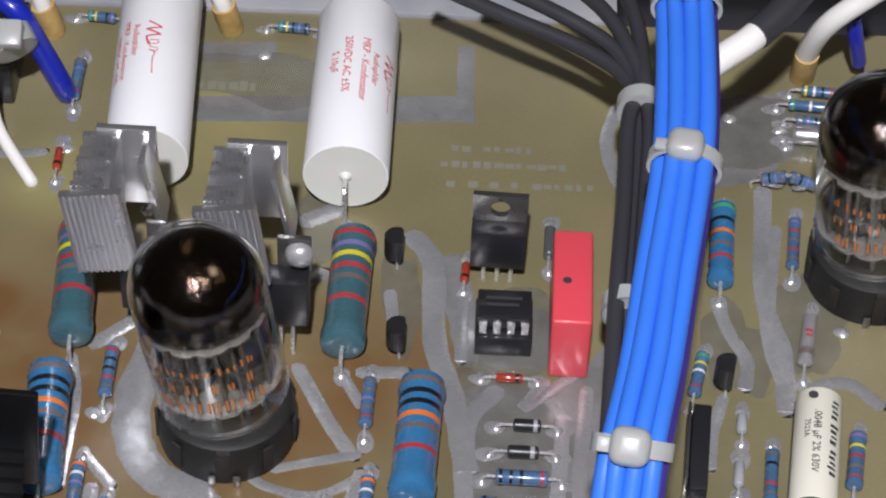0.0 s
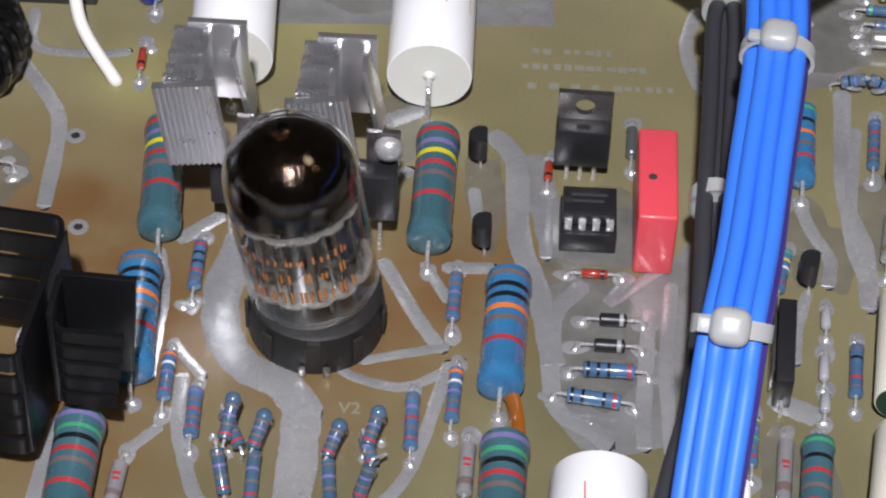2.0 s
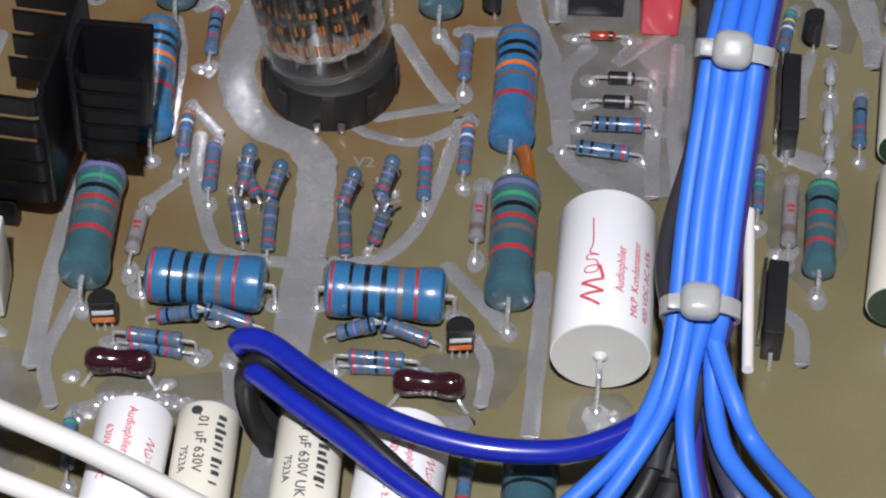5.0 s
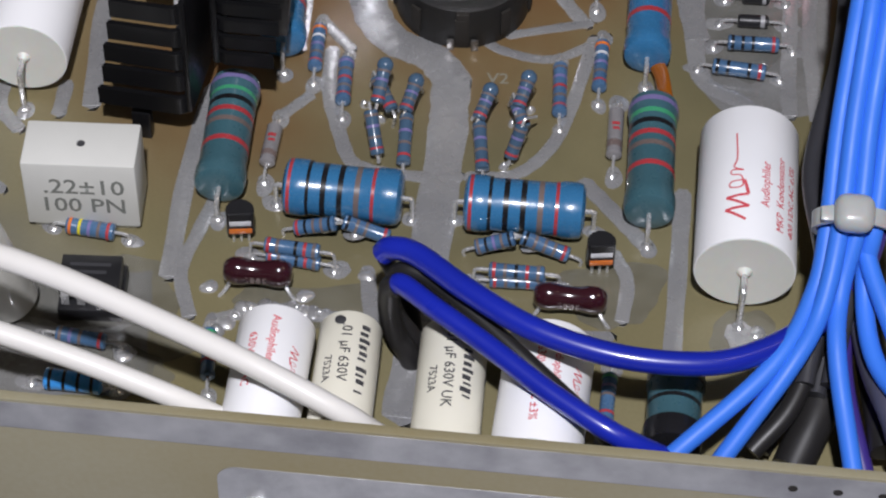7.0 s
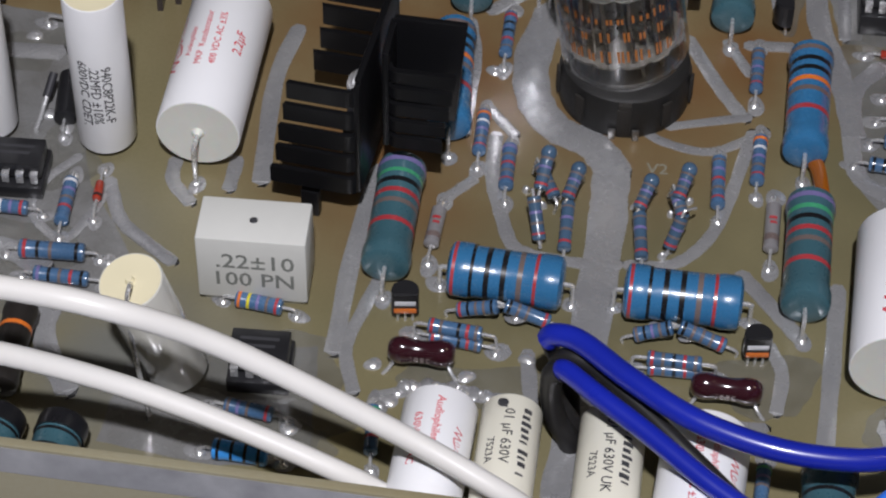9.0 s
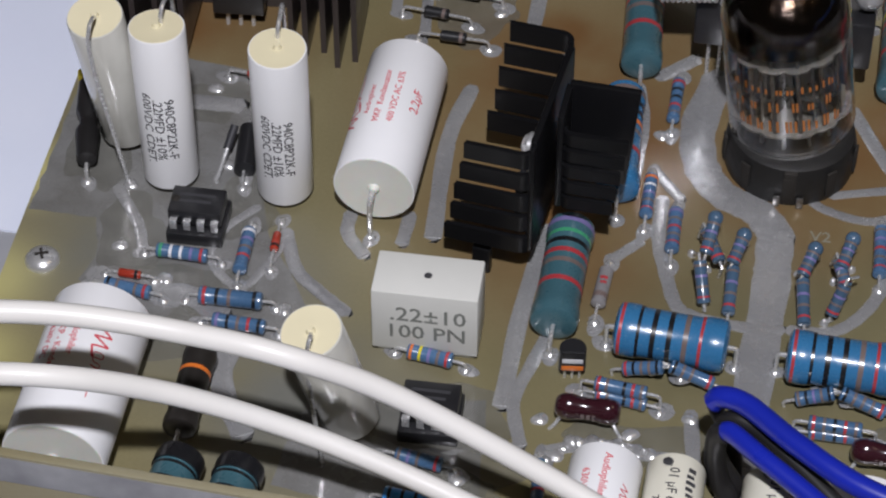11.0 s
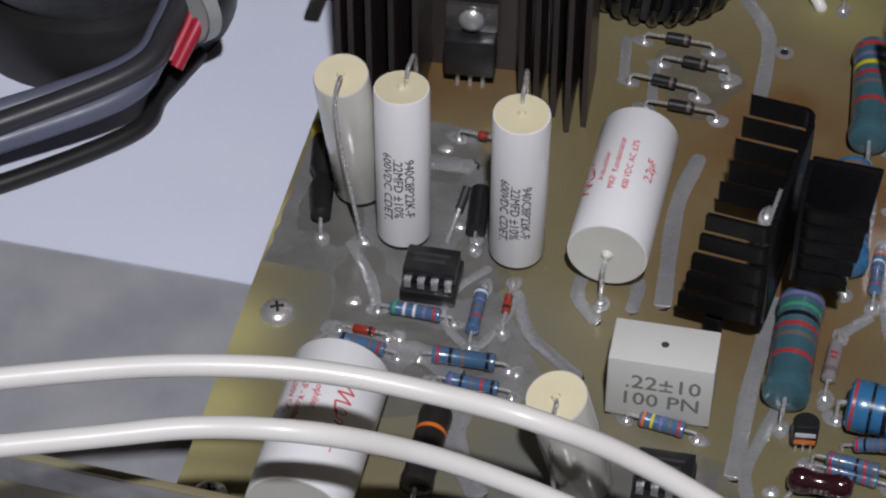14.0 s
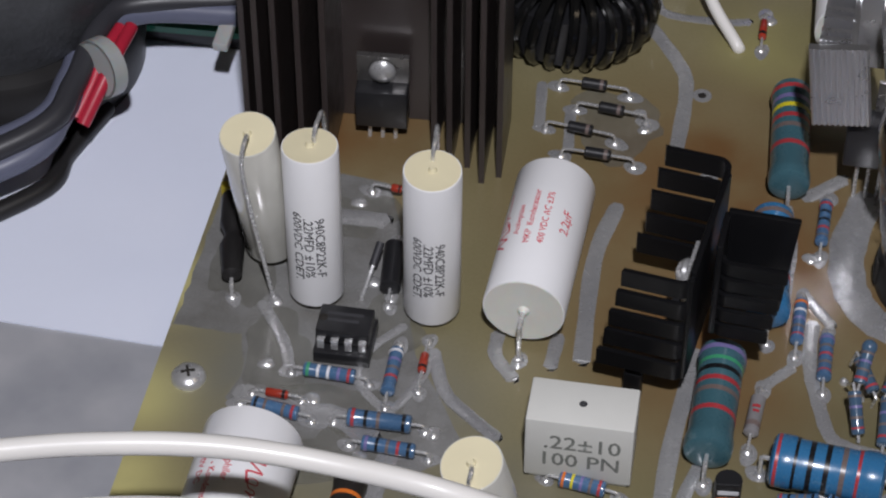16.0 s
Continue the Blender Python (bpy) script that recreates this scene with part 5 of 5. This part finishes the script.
def silver_sink(x, y):
    th = thing("heat_sink", put(x, y, 0, -1.5), "bare aluminium ribbed heat sink clipped on a transistor", "heat sink", "bare heat sinks")
    # ribbed front panel
    out = []
    for k in range(11):
        xx = -5.0 + k
        out += [(xx, -0.9), (xx + 0.35, -1.35), (xx + 0.65, -1.35)]
    out += [(6.0, -0.9), (6.0, 0.6), (-5.0, 0.6)]
    fp = part("front_panel", slab(out, 0, 17.5), ALU, th, smooth=False)
    fp.matrix_local = pose(0, 0, 0.0215, -4, -8, 0)
    part("back_panel", rbox(10.5, 1.4, 18.0, 0.15, (2.2, 17.0, 30.5)), ALU, th)
    part("inner_plate", rbox(1.2, 17.0, 17.5, 0.1, (0.6, 8.5, 30.0)), ALU, th)
    for k in range(5):
        zt = 39.0 - (0.6 if k % 2 else 0.0)
        out = []
        n = 6
        for i in range(n):
            q = -5.6 + i * (5.6 / n)
            out += [(q, 0.0), (q + 0.45, 0.0), (q + 0.45, 0.5), (q + 0.93, 0.5)]
        out += [(0.4, 0.0), (0.4, 1.3), (-5.6, 1.3)]
        fin = part("fin", slab(out, 21.5, zt), ALU, th, smooth=False)
        fin.location = (0.1 * k * MM, (2.2 + 3.1 * k) * MM, 0)
    part("right_wall", rbox(1.0, 8.0, 17.0, 0.1, (7.2, 13.0, 30.0), Matrix.Rotation(math.radians(-10), 4, "Y")), ALU, th)
    part("transistor_body", rbox(10.5, 5.0, 11.0, 0.5, (7.0, 4.0, 14.5)), BLACK_EPOXY, th)
    part("transistor_tab", rbox(6.0, 1.2, 8.0, 0.1, (9.5, 6.4, 23.0)), TAB, th)
    part("screw_head", lathe([(0, 2.6), (0.9, 2.6), (1.9, 1.9), (2.4, 0.5)], 18, "z"), STEEL, th).matrix_local = pose(0.0105, 0.0055, 0.024, 90)
    for k in (-1, 0, 1):
        part("leg", sweep([(7.0 + 2.2 * k, 3.6, 9.5), (7.0 + 2.2 * k, 3.2, -0.2)], 0.4, 6), WIRE, th)

silver_sink(7.6, 49.0)
silver_sink(30.8, 46.5)

# tall finned sink
tall = thing("heat_sink", put(-79.0, 57.0, 0, 3), "tall dark brown finned heat sink standing on the board", "heat sink")
part("plate", rbox(50, 3.0, 95, 0.3, (-1.6, 3.0, 47.5)), BROWN_ANO, tall)
for x0, reach in ((-25.6, 16), (-22.5, 19), (-18.5, 22), (-14.5, 20), (-10.5, 16), (9.5, 9), (12.8, 12), (16.2, 11), (19.4, 15), (22.6, 13)):
    out = [(x0 - 0.8, 2.0), (x0 + 0.8, 2.0), (x0 + 0.55, -reach), (x0 - 0.55, -reach)]
    part("fin", slab(out, 0.0 if x0 > 12 else 2.0, 95), BROWN_ANO, tall, smooth=False)
to220(put(-80.2, 54.6, 0, 3), "black power transistor screwed to the tall heat sink", 3.8, screwed=True)

# wound choke behind it
ENAMEL = mat("black_enamel", (0.006, 0.006, 0.006), 0.22, scale=300, coat=0.6)
coil = thing("choke_coil", put(-48.0, 92.0, 0), "black wound choke coil lying on the board", "coil")
R1, r1 = 10.5, 6.0
for k in range(26):
    a = 2 * math.pi * k / 26
    pts = [((R1 + r1 * 1.12 * math.cos(b)) * math.cos(a + 0.05 * math.sin(b)), (R1 + r1 * 1.12 * math.cos(b)) * math.sin(a + 0.05 * math.sin(b)), 8.0 + 8.0 * math.sin(b)) for b in [2 * math.pi * q / 14 for q in range(15)]]
    part("turn", sweep(pts, 1.2, 8), ENAMEL, coil)
part("core", lathe([(2.5, R1 - r1 * 0.8), (2.5, R1 + r1 * 0.8), (13.5, R1 + r1 * 0.8), (13.5, R1 - r1 * 0.8)], 32, "z"), BLACK_EPOXY, coil)

blk = thing("relay", put(-33, 123, 0, 0), "black moulded block at the back of the board", "relay")
part("case", rbox(27, 21, 13, 0.6, (0, 0, 6.4)), BLACK_EPOXY, blk)
part("lid_seam", rbox(27.2, 21.2, 0.5, 0.1, (0, 0, 10.5)), BLACK_ANO, blk)

# ---- cables ----


def cable(name, pts, r, material, label, n=8, group=""):
    return tagged(part(name, sweep(smooth_line(pts, n), r, 14), material, None), label, "cable", group)


LOOM = [(106.0, 89.6, 61.0), (106.9, 81.1, 60.5), (106.5, 59.9, 60.0), (105.2, 41.3, 59.5), (101.8, 18.3, 58.0), (99.1, 0.1, 57.0), (95.9, -16.5, 56.0), (94.7, -24.2, 49.3), (92.9, -35.5, 39.9), (91.6, -47.2, 31.0)]
BL = "glossy blue wire in a tied loom above the boards"
r = 1.5
for dx, kx, dz, ma, lab in ((-5.0, -3.9, -0.9, BLUE_PVC, BL), (-2.6, -1.9, 1.1, BLUE_PVC, BL), (0.9, 0.95, 1.4, BLUE_PVC, BL), (4.3, 3.7, 0.7, BLUE_PVC, BL), (5.6, 4.6, -2.0, VIOLET_PVC, "dark violet wire in a tied loom above the boards"), (2.6, 2.0, -2.2, BLUE_PVC, BL)):
    pts = [(x + kx * 0.93 + 0.12 * math.sin(i * 1.3 + dx), y, z + dz + 0.15 * math.cos(i * 0.9 + dx)) for i, (x, y, z) in enumerate(LOOM)]
    tails = {
        -5.0: [(86.2, -55.4, 24.0), (79.8, -66.8, 20.0), (65.5, -78.0, 11.9)],
        -2.6: [(87.3, -58.1, 24.0), (82.7, -66.6, 20.0), (72.4, -78.0, 10.1)],
        0.9: [(90.2, -55.2, 24.0), (89.8, -65.1, 20.0), (92.8, -79.0, 9.8)],
        4.3: [(94.0, -52.7, 24.0), (95.6, -65.3, 20.0), (102.8, -79.0, 21.6)],
        5.6: [(92.5, -52.9, 16.0), (92.0, -63.1, 12.0), (96.4, -77.0, 2.2)],
        2.6: [(97.2, -59.6, 24.0), (100.8, -65.0, 20.0), (107.3, -79.0, 24.7)],
    }[dx]
    cable("blue_wire", pts + tails, r, ma, lab, 8, "tied loom")

def tie(p, q, w, label):
    """A nylon tie round the loom: band, head and clipped tail; p is its centre, q a point further along the loom."""
    d = (Vector(q) - Vector(p)).normalized()
    side = d.cross(Vector((0, 0, 1))).normalized()
    up = side.cross(d)
    m = Matrix((side, d, up)).transposed().to_4x4()
    m.translation = p
    th = thing("cable_tie", m, label, "cable tie", "cable ties")
    pts = [(w * math.cos(a), 0, 4.0 * math.sin(a)) for a in [2 * math.pi * k / 24 for k in range(25)]]
    verts, faces = [], []
    for x, _, z in pts[:-1]:
        for yy, k in ((-1.4, 1.0), (1.4, 1.0), (1.4, 1.12), (-1.4, 1.12)):
            verts.append((x * k, yy, z * k))
    n = 24
    for i in range(n):
        j = (i + 1) % n
        faces += [(4 * i + c, 4 * i + (c + 1) % 4, 4 * j + (c + 1) % 4, 4 * j + c) for c in range(4)]
    part("band", (verts, faces), NYLON, th)
    part("head", rbox(6.2, 6.0, 4.2, 1.95, (0.3, 0, 4.4), segments=4), NYLON, th)
    part("tail", rbox(2.2, 2.4, 1.0, 0.3, (4.2, 0.2, 3.9)), NYLON, th)

TL = "translucent nylon cable tie round the blue loom"
L = LOOM
tie((107.3, 80.5, 60.0), L[2], 5.6, TL)
tie((105.7, 42.2, 58.5), L[4], 5.6, TL)
tie((95.9, -16.2, 56.0), L[7], 5.6, TL)
tie((91.7, -47.1, 31.0), (L[9][0] - 1, L[9][1] - 20, L[9][2] - 8), 5.6, TL)

# the grey loom beside it
GL = "dark grey cable in a bundle beside the blue loom"
for dx, dz, pts in (
    (0.4, 0, [(62.1, 119.1, 30.0), (77.4, 110.0, 30.0), (92.3, 101.2, 30.0), (100.4, 92.3, 30.0)]),
    (2.2, 2.4, [(71.8, 117.7, 33.0), (85.8, 108.7, 33.0), (96.4, 100.8, 32.0), (101.5, 91.3, 31.0)]),
    (-1.6, 2.4, [(87.9, 117.5, 34.0), (95.3, 108.1, 34.0), (99.5, 99.8, 33.0), (102.0, 90.2, 32.0)]),
    (1.4, -2.6, [(97.7, 118.1, 34.0), (100.7, 108.4, 34.0), (102.1, 100.0, 33.0), (102.5, 90.2, 32.0)]),
):
    down = [(x + dx, y, z + dz) for x, y, z in ((101.0, 80.2, 30.0), (99.8, 60.4, 28.0), (98.1, 37.7, 26.0), (96.5, 11.7, 24.0), (94.2, -6.0, 22.0), (88.9, -28.5, 20.0), (90.3, -47.8, 18.0), (87.1, -65.5, 12.0))]
    cable("grey_cable", list(pts) + down, 1.5, GREY_PVC, GL, 7, "grey bundle")
for q in ((101.8, 85.2, 31.0), (98.5, 39.7, 26.0)):
    th = thing("cable_tie", put(*q), "translucent nylon cable tie round the grey bundle", "cable tie", "cable ties")
    part("band", lathe([(-1.6, 4.4), (1.6, 4.4), (1.6, 3.9), (-1.6, 3.9), (-1.6, 4.4)], 24), NYLON, th).matrix_local = pose(0, 0, 0, 0, 0, 88)
# thick black cables, added in place of a dark opening under the loom
BK = "black cable added to fill the dark opening under the loom"
cable("black_cable", [(91.6, -18.1, 16.0), (91.6, -43.5, 13.0), (88.4, -52.7, 10.0), (82.5, -62.7, 8.0), (78.3, -69.7, 4.0)], 3.2, BLACK_PVC, BK)
cable("black_cable", [(92.7, -18.0, 16.0), (93.4, -43.4, 13.0), (91.5, -52.6, 10.0), (88.5, -64.6, 8.0), (84.3, -73.7, 4.0)], 3.2, BLACK_PVC, BK)
cable("black_cable", [(93.9, -19.6, 18.0), (95.9, -44.1, 14.0), (96.5, -55.4, 11.0), (98.4, -72.7, 8.0)], 2.6, BLACK_PVC, BK)
cable("grey_wire", [(92.7, -21.3, 20.0), (93.9, -48.0, 18.0), (95.5, -62.1, 16.0), (98.2, -72.8, 16.0), (102.1, -76.0, 4.8)], 2.0, SLATE_PVC, "violet-grey wire dropping behind the front board")
cable("grey_wire", [(91.8, -21.4, 20.0), (90.7, -49.0, 18.0), (87.9, -57.6, 16.0), (83.6, -67.9, 12.0), (77.8, -73.8, 8.0)], 1.6, BLACK_PVC, "black wire dropping behind the front board")

# white wires over the front board
WW = "white wire arching over the board to the front board"
cable("white_wire", [(-162.8, -95.4, 50.0), (-141.5, -86.5, 50.0), (-113.7, -76.8, 50.0), (-97.2, -72.6, 50.0), (-80.5, -69.6, 49.0), (-63.3, -68.6, 47.0), (-45.3, -70.3, 46.0), (-27.8, -67.8, 36.0), (-1.6, -69.5, 21.0), (15.2, -74.1, 14.0), (20.4, -73.5, 8.2), (28.9, -72.5, -1.5)], 1.85, WHITE_PVC, WW)
cable("white_wire", [(-158.3, -107.5, 48.0), (-137.7, -97.9, 48.0), (-111.5, -88.6, 48.0), (-95.3, -83.3, 48.0), (-78.4, -80.3, 47.0), (-62.9, -72.2, 36.0), (-45.6, -68.3, 26.0), (-28.1, -69.0, 19.0), (-10.7, -71.8, 13.0), (-3.4, -72.0, 8.2), (4.2, -71.0, -0.1)], 1.8, WHITE_PVC, WW)

# dark blue wires
NV = "dark blue wire looping down to the board"
cable("dark_blue_wire", [(87.3, -58.3, 20.9), (78.5, -64.5, 20.9), (69.9, -67.9, 21.5), (57.2, -67.7, 22.0), (44.4, -63.8, 22.6), (33.9, -56.9, 22.9), (25.8, -49.9, 22.6), (21.6, -47.9, 21.7), (20.2, -47.7, 20.0)], 1.9, NAVY_PVC, NV)
cable("dark_blue_wire", [(64.7, -78.0, 11.0), (56.8, -77.5, 15.7), (47.3, -71.9, 17.4), (36.9, -63.7, 18.6), (28.8, -57.4, 19.1), (23.8, -52.7, 18.6), (22.3, -51.8, 17.4)], 1.7, NAVY_PVC, NV)
SL = "scorched black sleeve on the end of a dark blue wire"
cable("wire_sleeve", [(21.2, -47.8, 21.0), (20.3, -47.4, 19.6), (22.0, -46.6, 14.0), (24.6, -46.6, 6.0), (25.2, -46.8, -0.2)], 1.3, BLACK_PVC, SL)
cable("wire_sleeve", [(22.9, -52.2, 18.0), (21.6, -51.5, 16.2), (21.5, -51.2, 10.5), (22.6, -51.8, 5.2), (24.4, -52.8, 2.2), (25.2, -53.2, -0.2)], 1.85, BLACK_PVC, SL)
cable("black_wire", [(59.7, -78.0, 10.2), (45.6, -66.9, 15.7), (35.8, -58.3, 18.0), (27.7, -51.7, 19.1), (22.8, -49.4, 18.0), (21.8, -49.0, 9.3), (25.5, -50.1, 2.3), (25.9, -49.8, -0.2)], 1.4, BLACK_PVC, "black wire looping down beside dark blue wires")

# wires at the back edge
cable("dark_blue_wire", [(-23.9, 117.1, 26.0), (-17.0, 113.2, 24.0), (-12.9, 113.2, 14.0), (-9.8, 113.4, 5.0), (-9.2, 115.8, -0.2)], 2.2, NAVY_PVC, "dark blue wire soldered at the back edge")
th = thing("cable_tie", put(*(-17.6, 108.7, 20.0), 0, 30), "translucent nylon cable tie at the back edge", "cable tie", "cable ties")
part("band", lathe([(-2.0, 4.6), (2.0, 4.6), (2.0, 4.0), (-2.0, 4.0), (-2.0, 4.6)], 20), NYLON, th).matrix_local = pose(0, 0, 0, 0, 0, 120)
part("head", rbox(5.5, 5.5, 4.0, 0.8, (0, 0, 4.5)), NYLON, th)
cable("white_wire", [(-42.6, 105.9, 30.0), (-33.5, 107.3, 27.0), (-26.7, 108.3, 22.0), (-23.3, 107.4, 14.0), (-20.6, 100.1, 6.0), (-13.9, 91.3, 1.2), (-13.1, 91.2, -0.2)], 1.3, WHITE_PVC, "thin white wire soldered to the board")
cable("white_wire", [(-17.5, 135.1, 14.0), (-16.1, 133.5, 8.0), (-14.6, 134.6, 1.0)], 1.8, WHITE_PVC, "short white wire with yellowed end")
cable("white_wire", [(18.1, 137.1, 14.0), (20.3, 135.5, 8.0), (21.6, 137.5, 1.0)], 1.8, WHITE_PVC, "short white wire with yellowed end")
cable("white_cable", [(112.4, 85.8, 40.0), (116.9, 88.4, 42.0), (122.0, 91.8, 44.0), (130.7, 102.5, 46.0)], 2.6, WHITE_PVC, "thick white cable with a grey sleeve")
cable("grey_sleeve", [(121.7, 91.5, 44.0), (126.3, 96.4, 45.0), (131.2, 103.1, 46.2)], 3.0, GREY_PVC, "dark grey sleeve round a white cable")
cable("white_wire", [(138.1, 128.7, 2.0), (137.6, 123.9, 12.0), (140.1, 118.9, 24.0), (148.9, 120.1, 32.0)], 2.2, WHITE_PVC, "white wire with yellowed end rising from the board")
cable("dark_blue_wire", [(148.9, 127.9, 6.0), (147.0, 125.6, 14.0), (145.6, 125.4, 20.0)], 1.6, NAVY_PVC, "dark blue wire end rising from the board")

AGED = mat("aged_insulation", (0.62, 0.44, 0.17), 0.4, second=(0.36, 0.21, 0.06), scale=500, big=260)
for pts in (
    [(-16.1, 133.6, 8.0), (-15.3, 133.9, 4.5), (-14.6, 134.6, 0.2)],
    [(20.3, 135.6, 8.0), (21.0, 136.2, 4.5), (21.6, 137.5, 0.2)],
    [(137.6, 124.2, 11.0), (137.8, 126.0, 6.5), (138.1, 128.7, 0.8)],
):
    near = [o for o in bpy.data.objects if o.name.startswith("white_wire") and min((Vector(v.co) / MM - Vector(pts[0])).length for v in o.data.vertices) < 6.0]
    part("yellowed_end", sweep(smooth_line(pts, 4), 2.5, 12), AGED, near[0], "yellowed insulation at the soldered end")
can = thing("metal_can_capacitor", put(139.6, 109.6, 0, -4), "bright silver metal can lying on the board", "capacitor")
part("can", lathe([(-4.6, 0.5), (-4.6, 1.7), (-4.2, 1.95), (4.2, 1.95), (4.6, 1.7), (4.6, 0.5)], 24), ALU, can).location = (0, 0, 2.4 * MM)
bent_leads(can, 4.4, 0.0, 2.0, 0.35)

# dark chassis behind the boards
back = tagged(part("wall_back", rbox(420, 3, 60, 0.2, (40, 158, 14)), BLACK_EPOXY, None), "black painted chassis wall behind the boards", "wall", kind="structure")
part("grey_strip", rbox(130, 13, 3, 0.3, (36, 149.8, -0.4)), CHASSIS, back, "grey zinc-plated flange")

# ---- transformer and wires beside the board ----
tr = thing("transformer", put(-166, 76, -12), "dark round transformer with a woven wrap on the bench", "transformer")
part("base_ring", lathe([(0, 30), (12, 31), (16, 29), (18, 24)], 48, "z"), BLACK_PVC, tr)
part("winding", lathe([(14, 24), (20, 28), (34, 28), (40, 24), (42, 8)], 48, "z"), mat("dark_woven_wrap", (0.075, 0.078, 0.085), 0.42, vary=0.35, scale=900, big=60, bump=0.7), tr)
for pts, r, ma, lab in (
    ([(-197.3, -1.3, -4.0), (-174.9, 15.0, -2.0), (-147.7, 32.7, 2.0), (-142.8, 44.5, 4.0), (-140.5, 57.9, 6.0), (-139.0, 66.3, 8.0), (-132.4, 72.7, 8.0), (-114.2, 75.0, 8.0)], 2.6, STEELBLUE_PVC, "blue-grey wire in a tied bundle beside the board"),
    ([(-196.8, -0.6, 0.0), (-174.6, 15.6, 2.0), (-145.9, 36.1, 6.0), (-141.2, 48.7, 8.0), (-140.0, 62.0, 10.0), (-135.5, 71.6, 10.0), (-114.5, 77.0, 10.0)], 2.4, GREY_PVC, "dark grey wire in a tied bundle beside the board"),
    ([(-198.5, 3.9, 0.0), (-176.9, 21.5, 0.0), (-149.0, 41.5, 2.0), (-144.3, 54.3, 4.0), (-143.8, 66.0, 6.0), (-140.1, 75.0, 8.0), (-118.2, 82.4, 8.0)], 2.4, STEELBLUE_PVC, "blue-grey wire in a tied bundle beside the board"),
    ([(-140.5, 45.5, 2.0), (-138.4, 51.7, 6.0), (-137.3, 57.0, 9.0), (-135.6, 64.7, 10.0)], 1.4, RED_PVC, "red wire in a tied bundle beside the board"),
    ([(-139.0, 45.0, 1.0), (-136.2, 51.4, 6.6), (-134.6, 57.0, 9.6), (-133.6, 65.2, 10.0)], 1.4, RED_PVC, "red wire in a tied bundle beside the board"),
    ([(-198.8, -0.2, -10.0), (-174.8, 11.2, -10.0), (-147.3, 34.8, -10.0), (-144.0, 47.7, -10.0), (-139.6, 62.1, -10.0)], 2.0, BLACK_PVC, "black wire lying on the paper"),
):
    cable("bundle_wire", pts, r, ma, lab, 8, "transformer wires")
th = thing("cable_tie", put(*(-137.0, 54.5, 8.0), 0, 0), "grey nylon cable tie round the transformer wires", "cable tie", "cable ties")
part("band", lathe([(-1.6, 6.2), (1.6, 6.2), (1.6, 5.6), (-1.6, 5.6), (-1.6, 6.2)], 24), NYLON, th).matrix_local = pose(0, 0, 0, 0, 10, 55)
gp = tagged(part("green_board", slab([(-150, 84), (-92, 86), (-92, 135), (-150, 133)], -8.0, -6.4), GREEN_PCB, None, smooth=False), "green circuit board edge behind the tall heat sink", "circuit board")
part("spacer", rbox(6, 6, 4, 0.2, (-116, 100, -10)), BLACK_EPOXY, gp)
# black strip drawn for the shadow under the green board's front edge
part("edge_strip", rbox(56, 2, 3.0, 0.2, (-120, 86.5, -9.8)), BLACK_EPOXY, gp)
th = thing("cable_tie", put(*(-115.9, 74.4, 6.0), 0, 0), "grey nylon cable tie over the green board", "cable tie", "cable ties")
part("band", rbox(3.2, 16, 2, 0.4, (0, 0, 0)), NYLON, th)

# front board: tinned areas and pierced holes on its face
for x0, x1, z0, z1 in ((-150.0, -84.0, -6.0, 5.2), (-3.0, 150.0, -22.0, 7.2)):
    out = [(x0 + 3.2 - 3.2 * math.cos(a), z0 + 3.2 - 3.2 * math.sin(a)) for a in [math.pi / 2 * k / 6 for k in range(6, -1, -1)]]
    out += [(x0 + 3.2 - 3.2 * math.cos(a), z1 - 3.2 + 3.2 * math.sin(a)) for a in [math.pi / 2 * k / 6 for k in range(7)]]
    out += [(x1 - 3.2 + 3.2 * math.cos(a), z1 - 3.2 + 3.2 * math.sin(a)) for a in [math.pi / 2 * k / 6 for k in range(6, -1, -1)]]
    out += [(x1, z0)]
    face = part("face_track", slab(out, 0.0, 0.13), STRIP, front, "dull tinned area", smooth=False)
    face.matrix_local = pose(0, -0.0008, 0, 90)
for k in range(5):
    h = part("hole", lathe([(-0.02, 0.75), (0.03, 0.7)], 14, "z"), HOLE, front)
    h.matrix_local = pose((83.0 + 6.6 * k) * MM, -0.94 * MM, 15.0 * MM, 90)
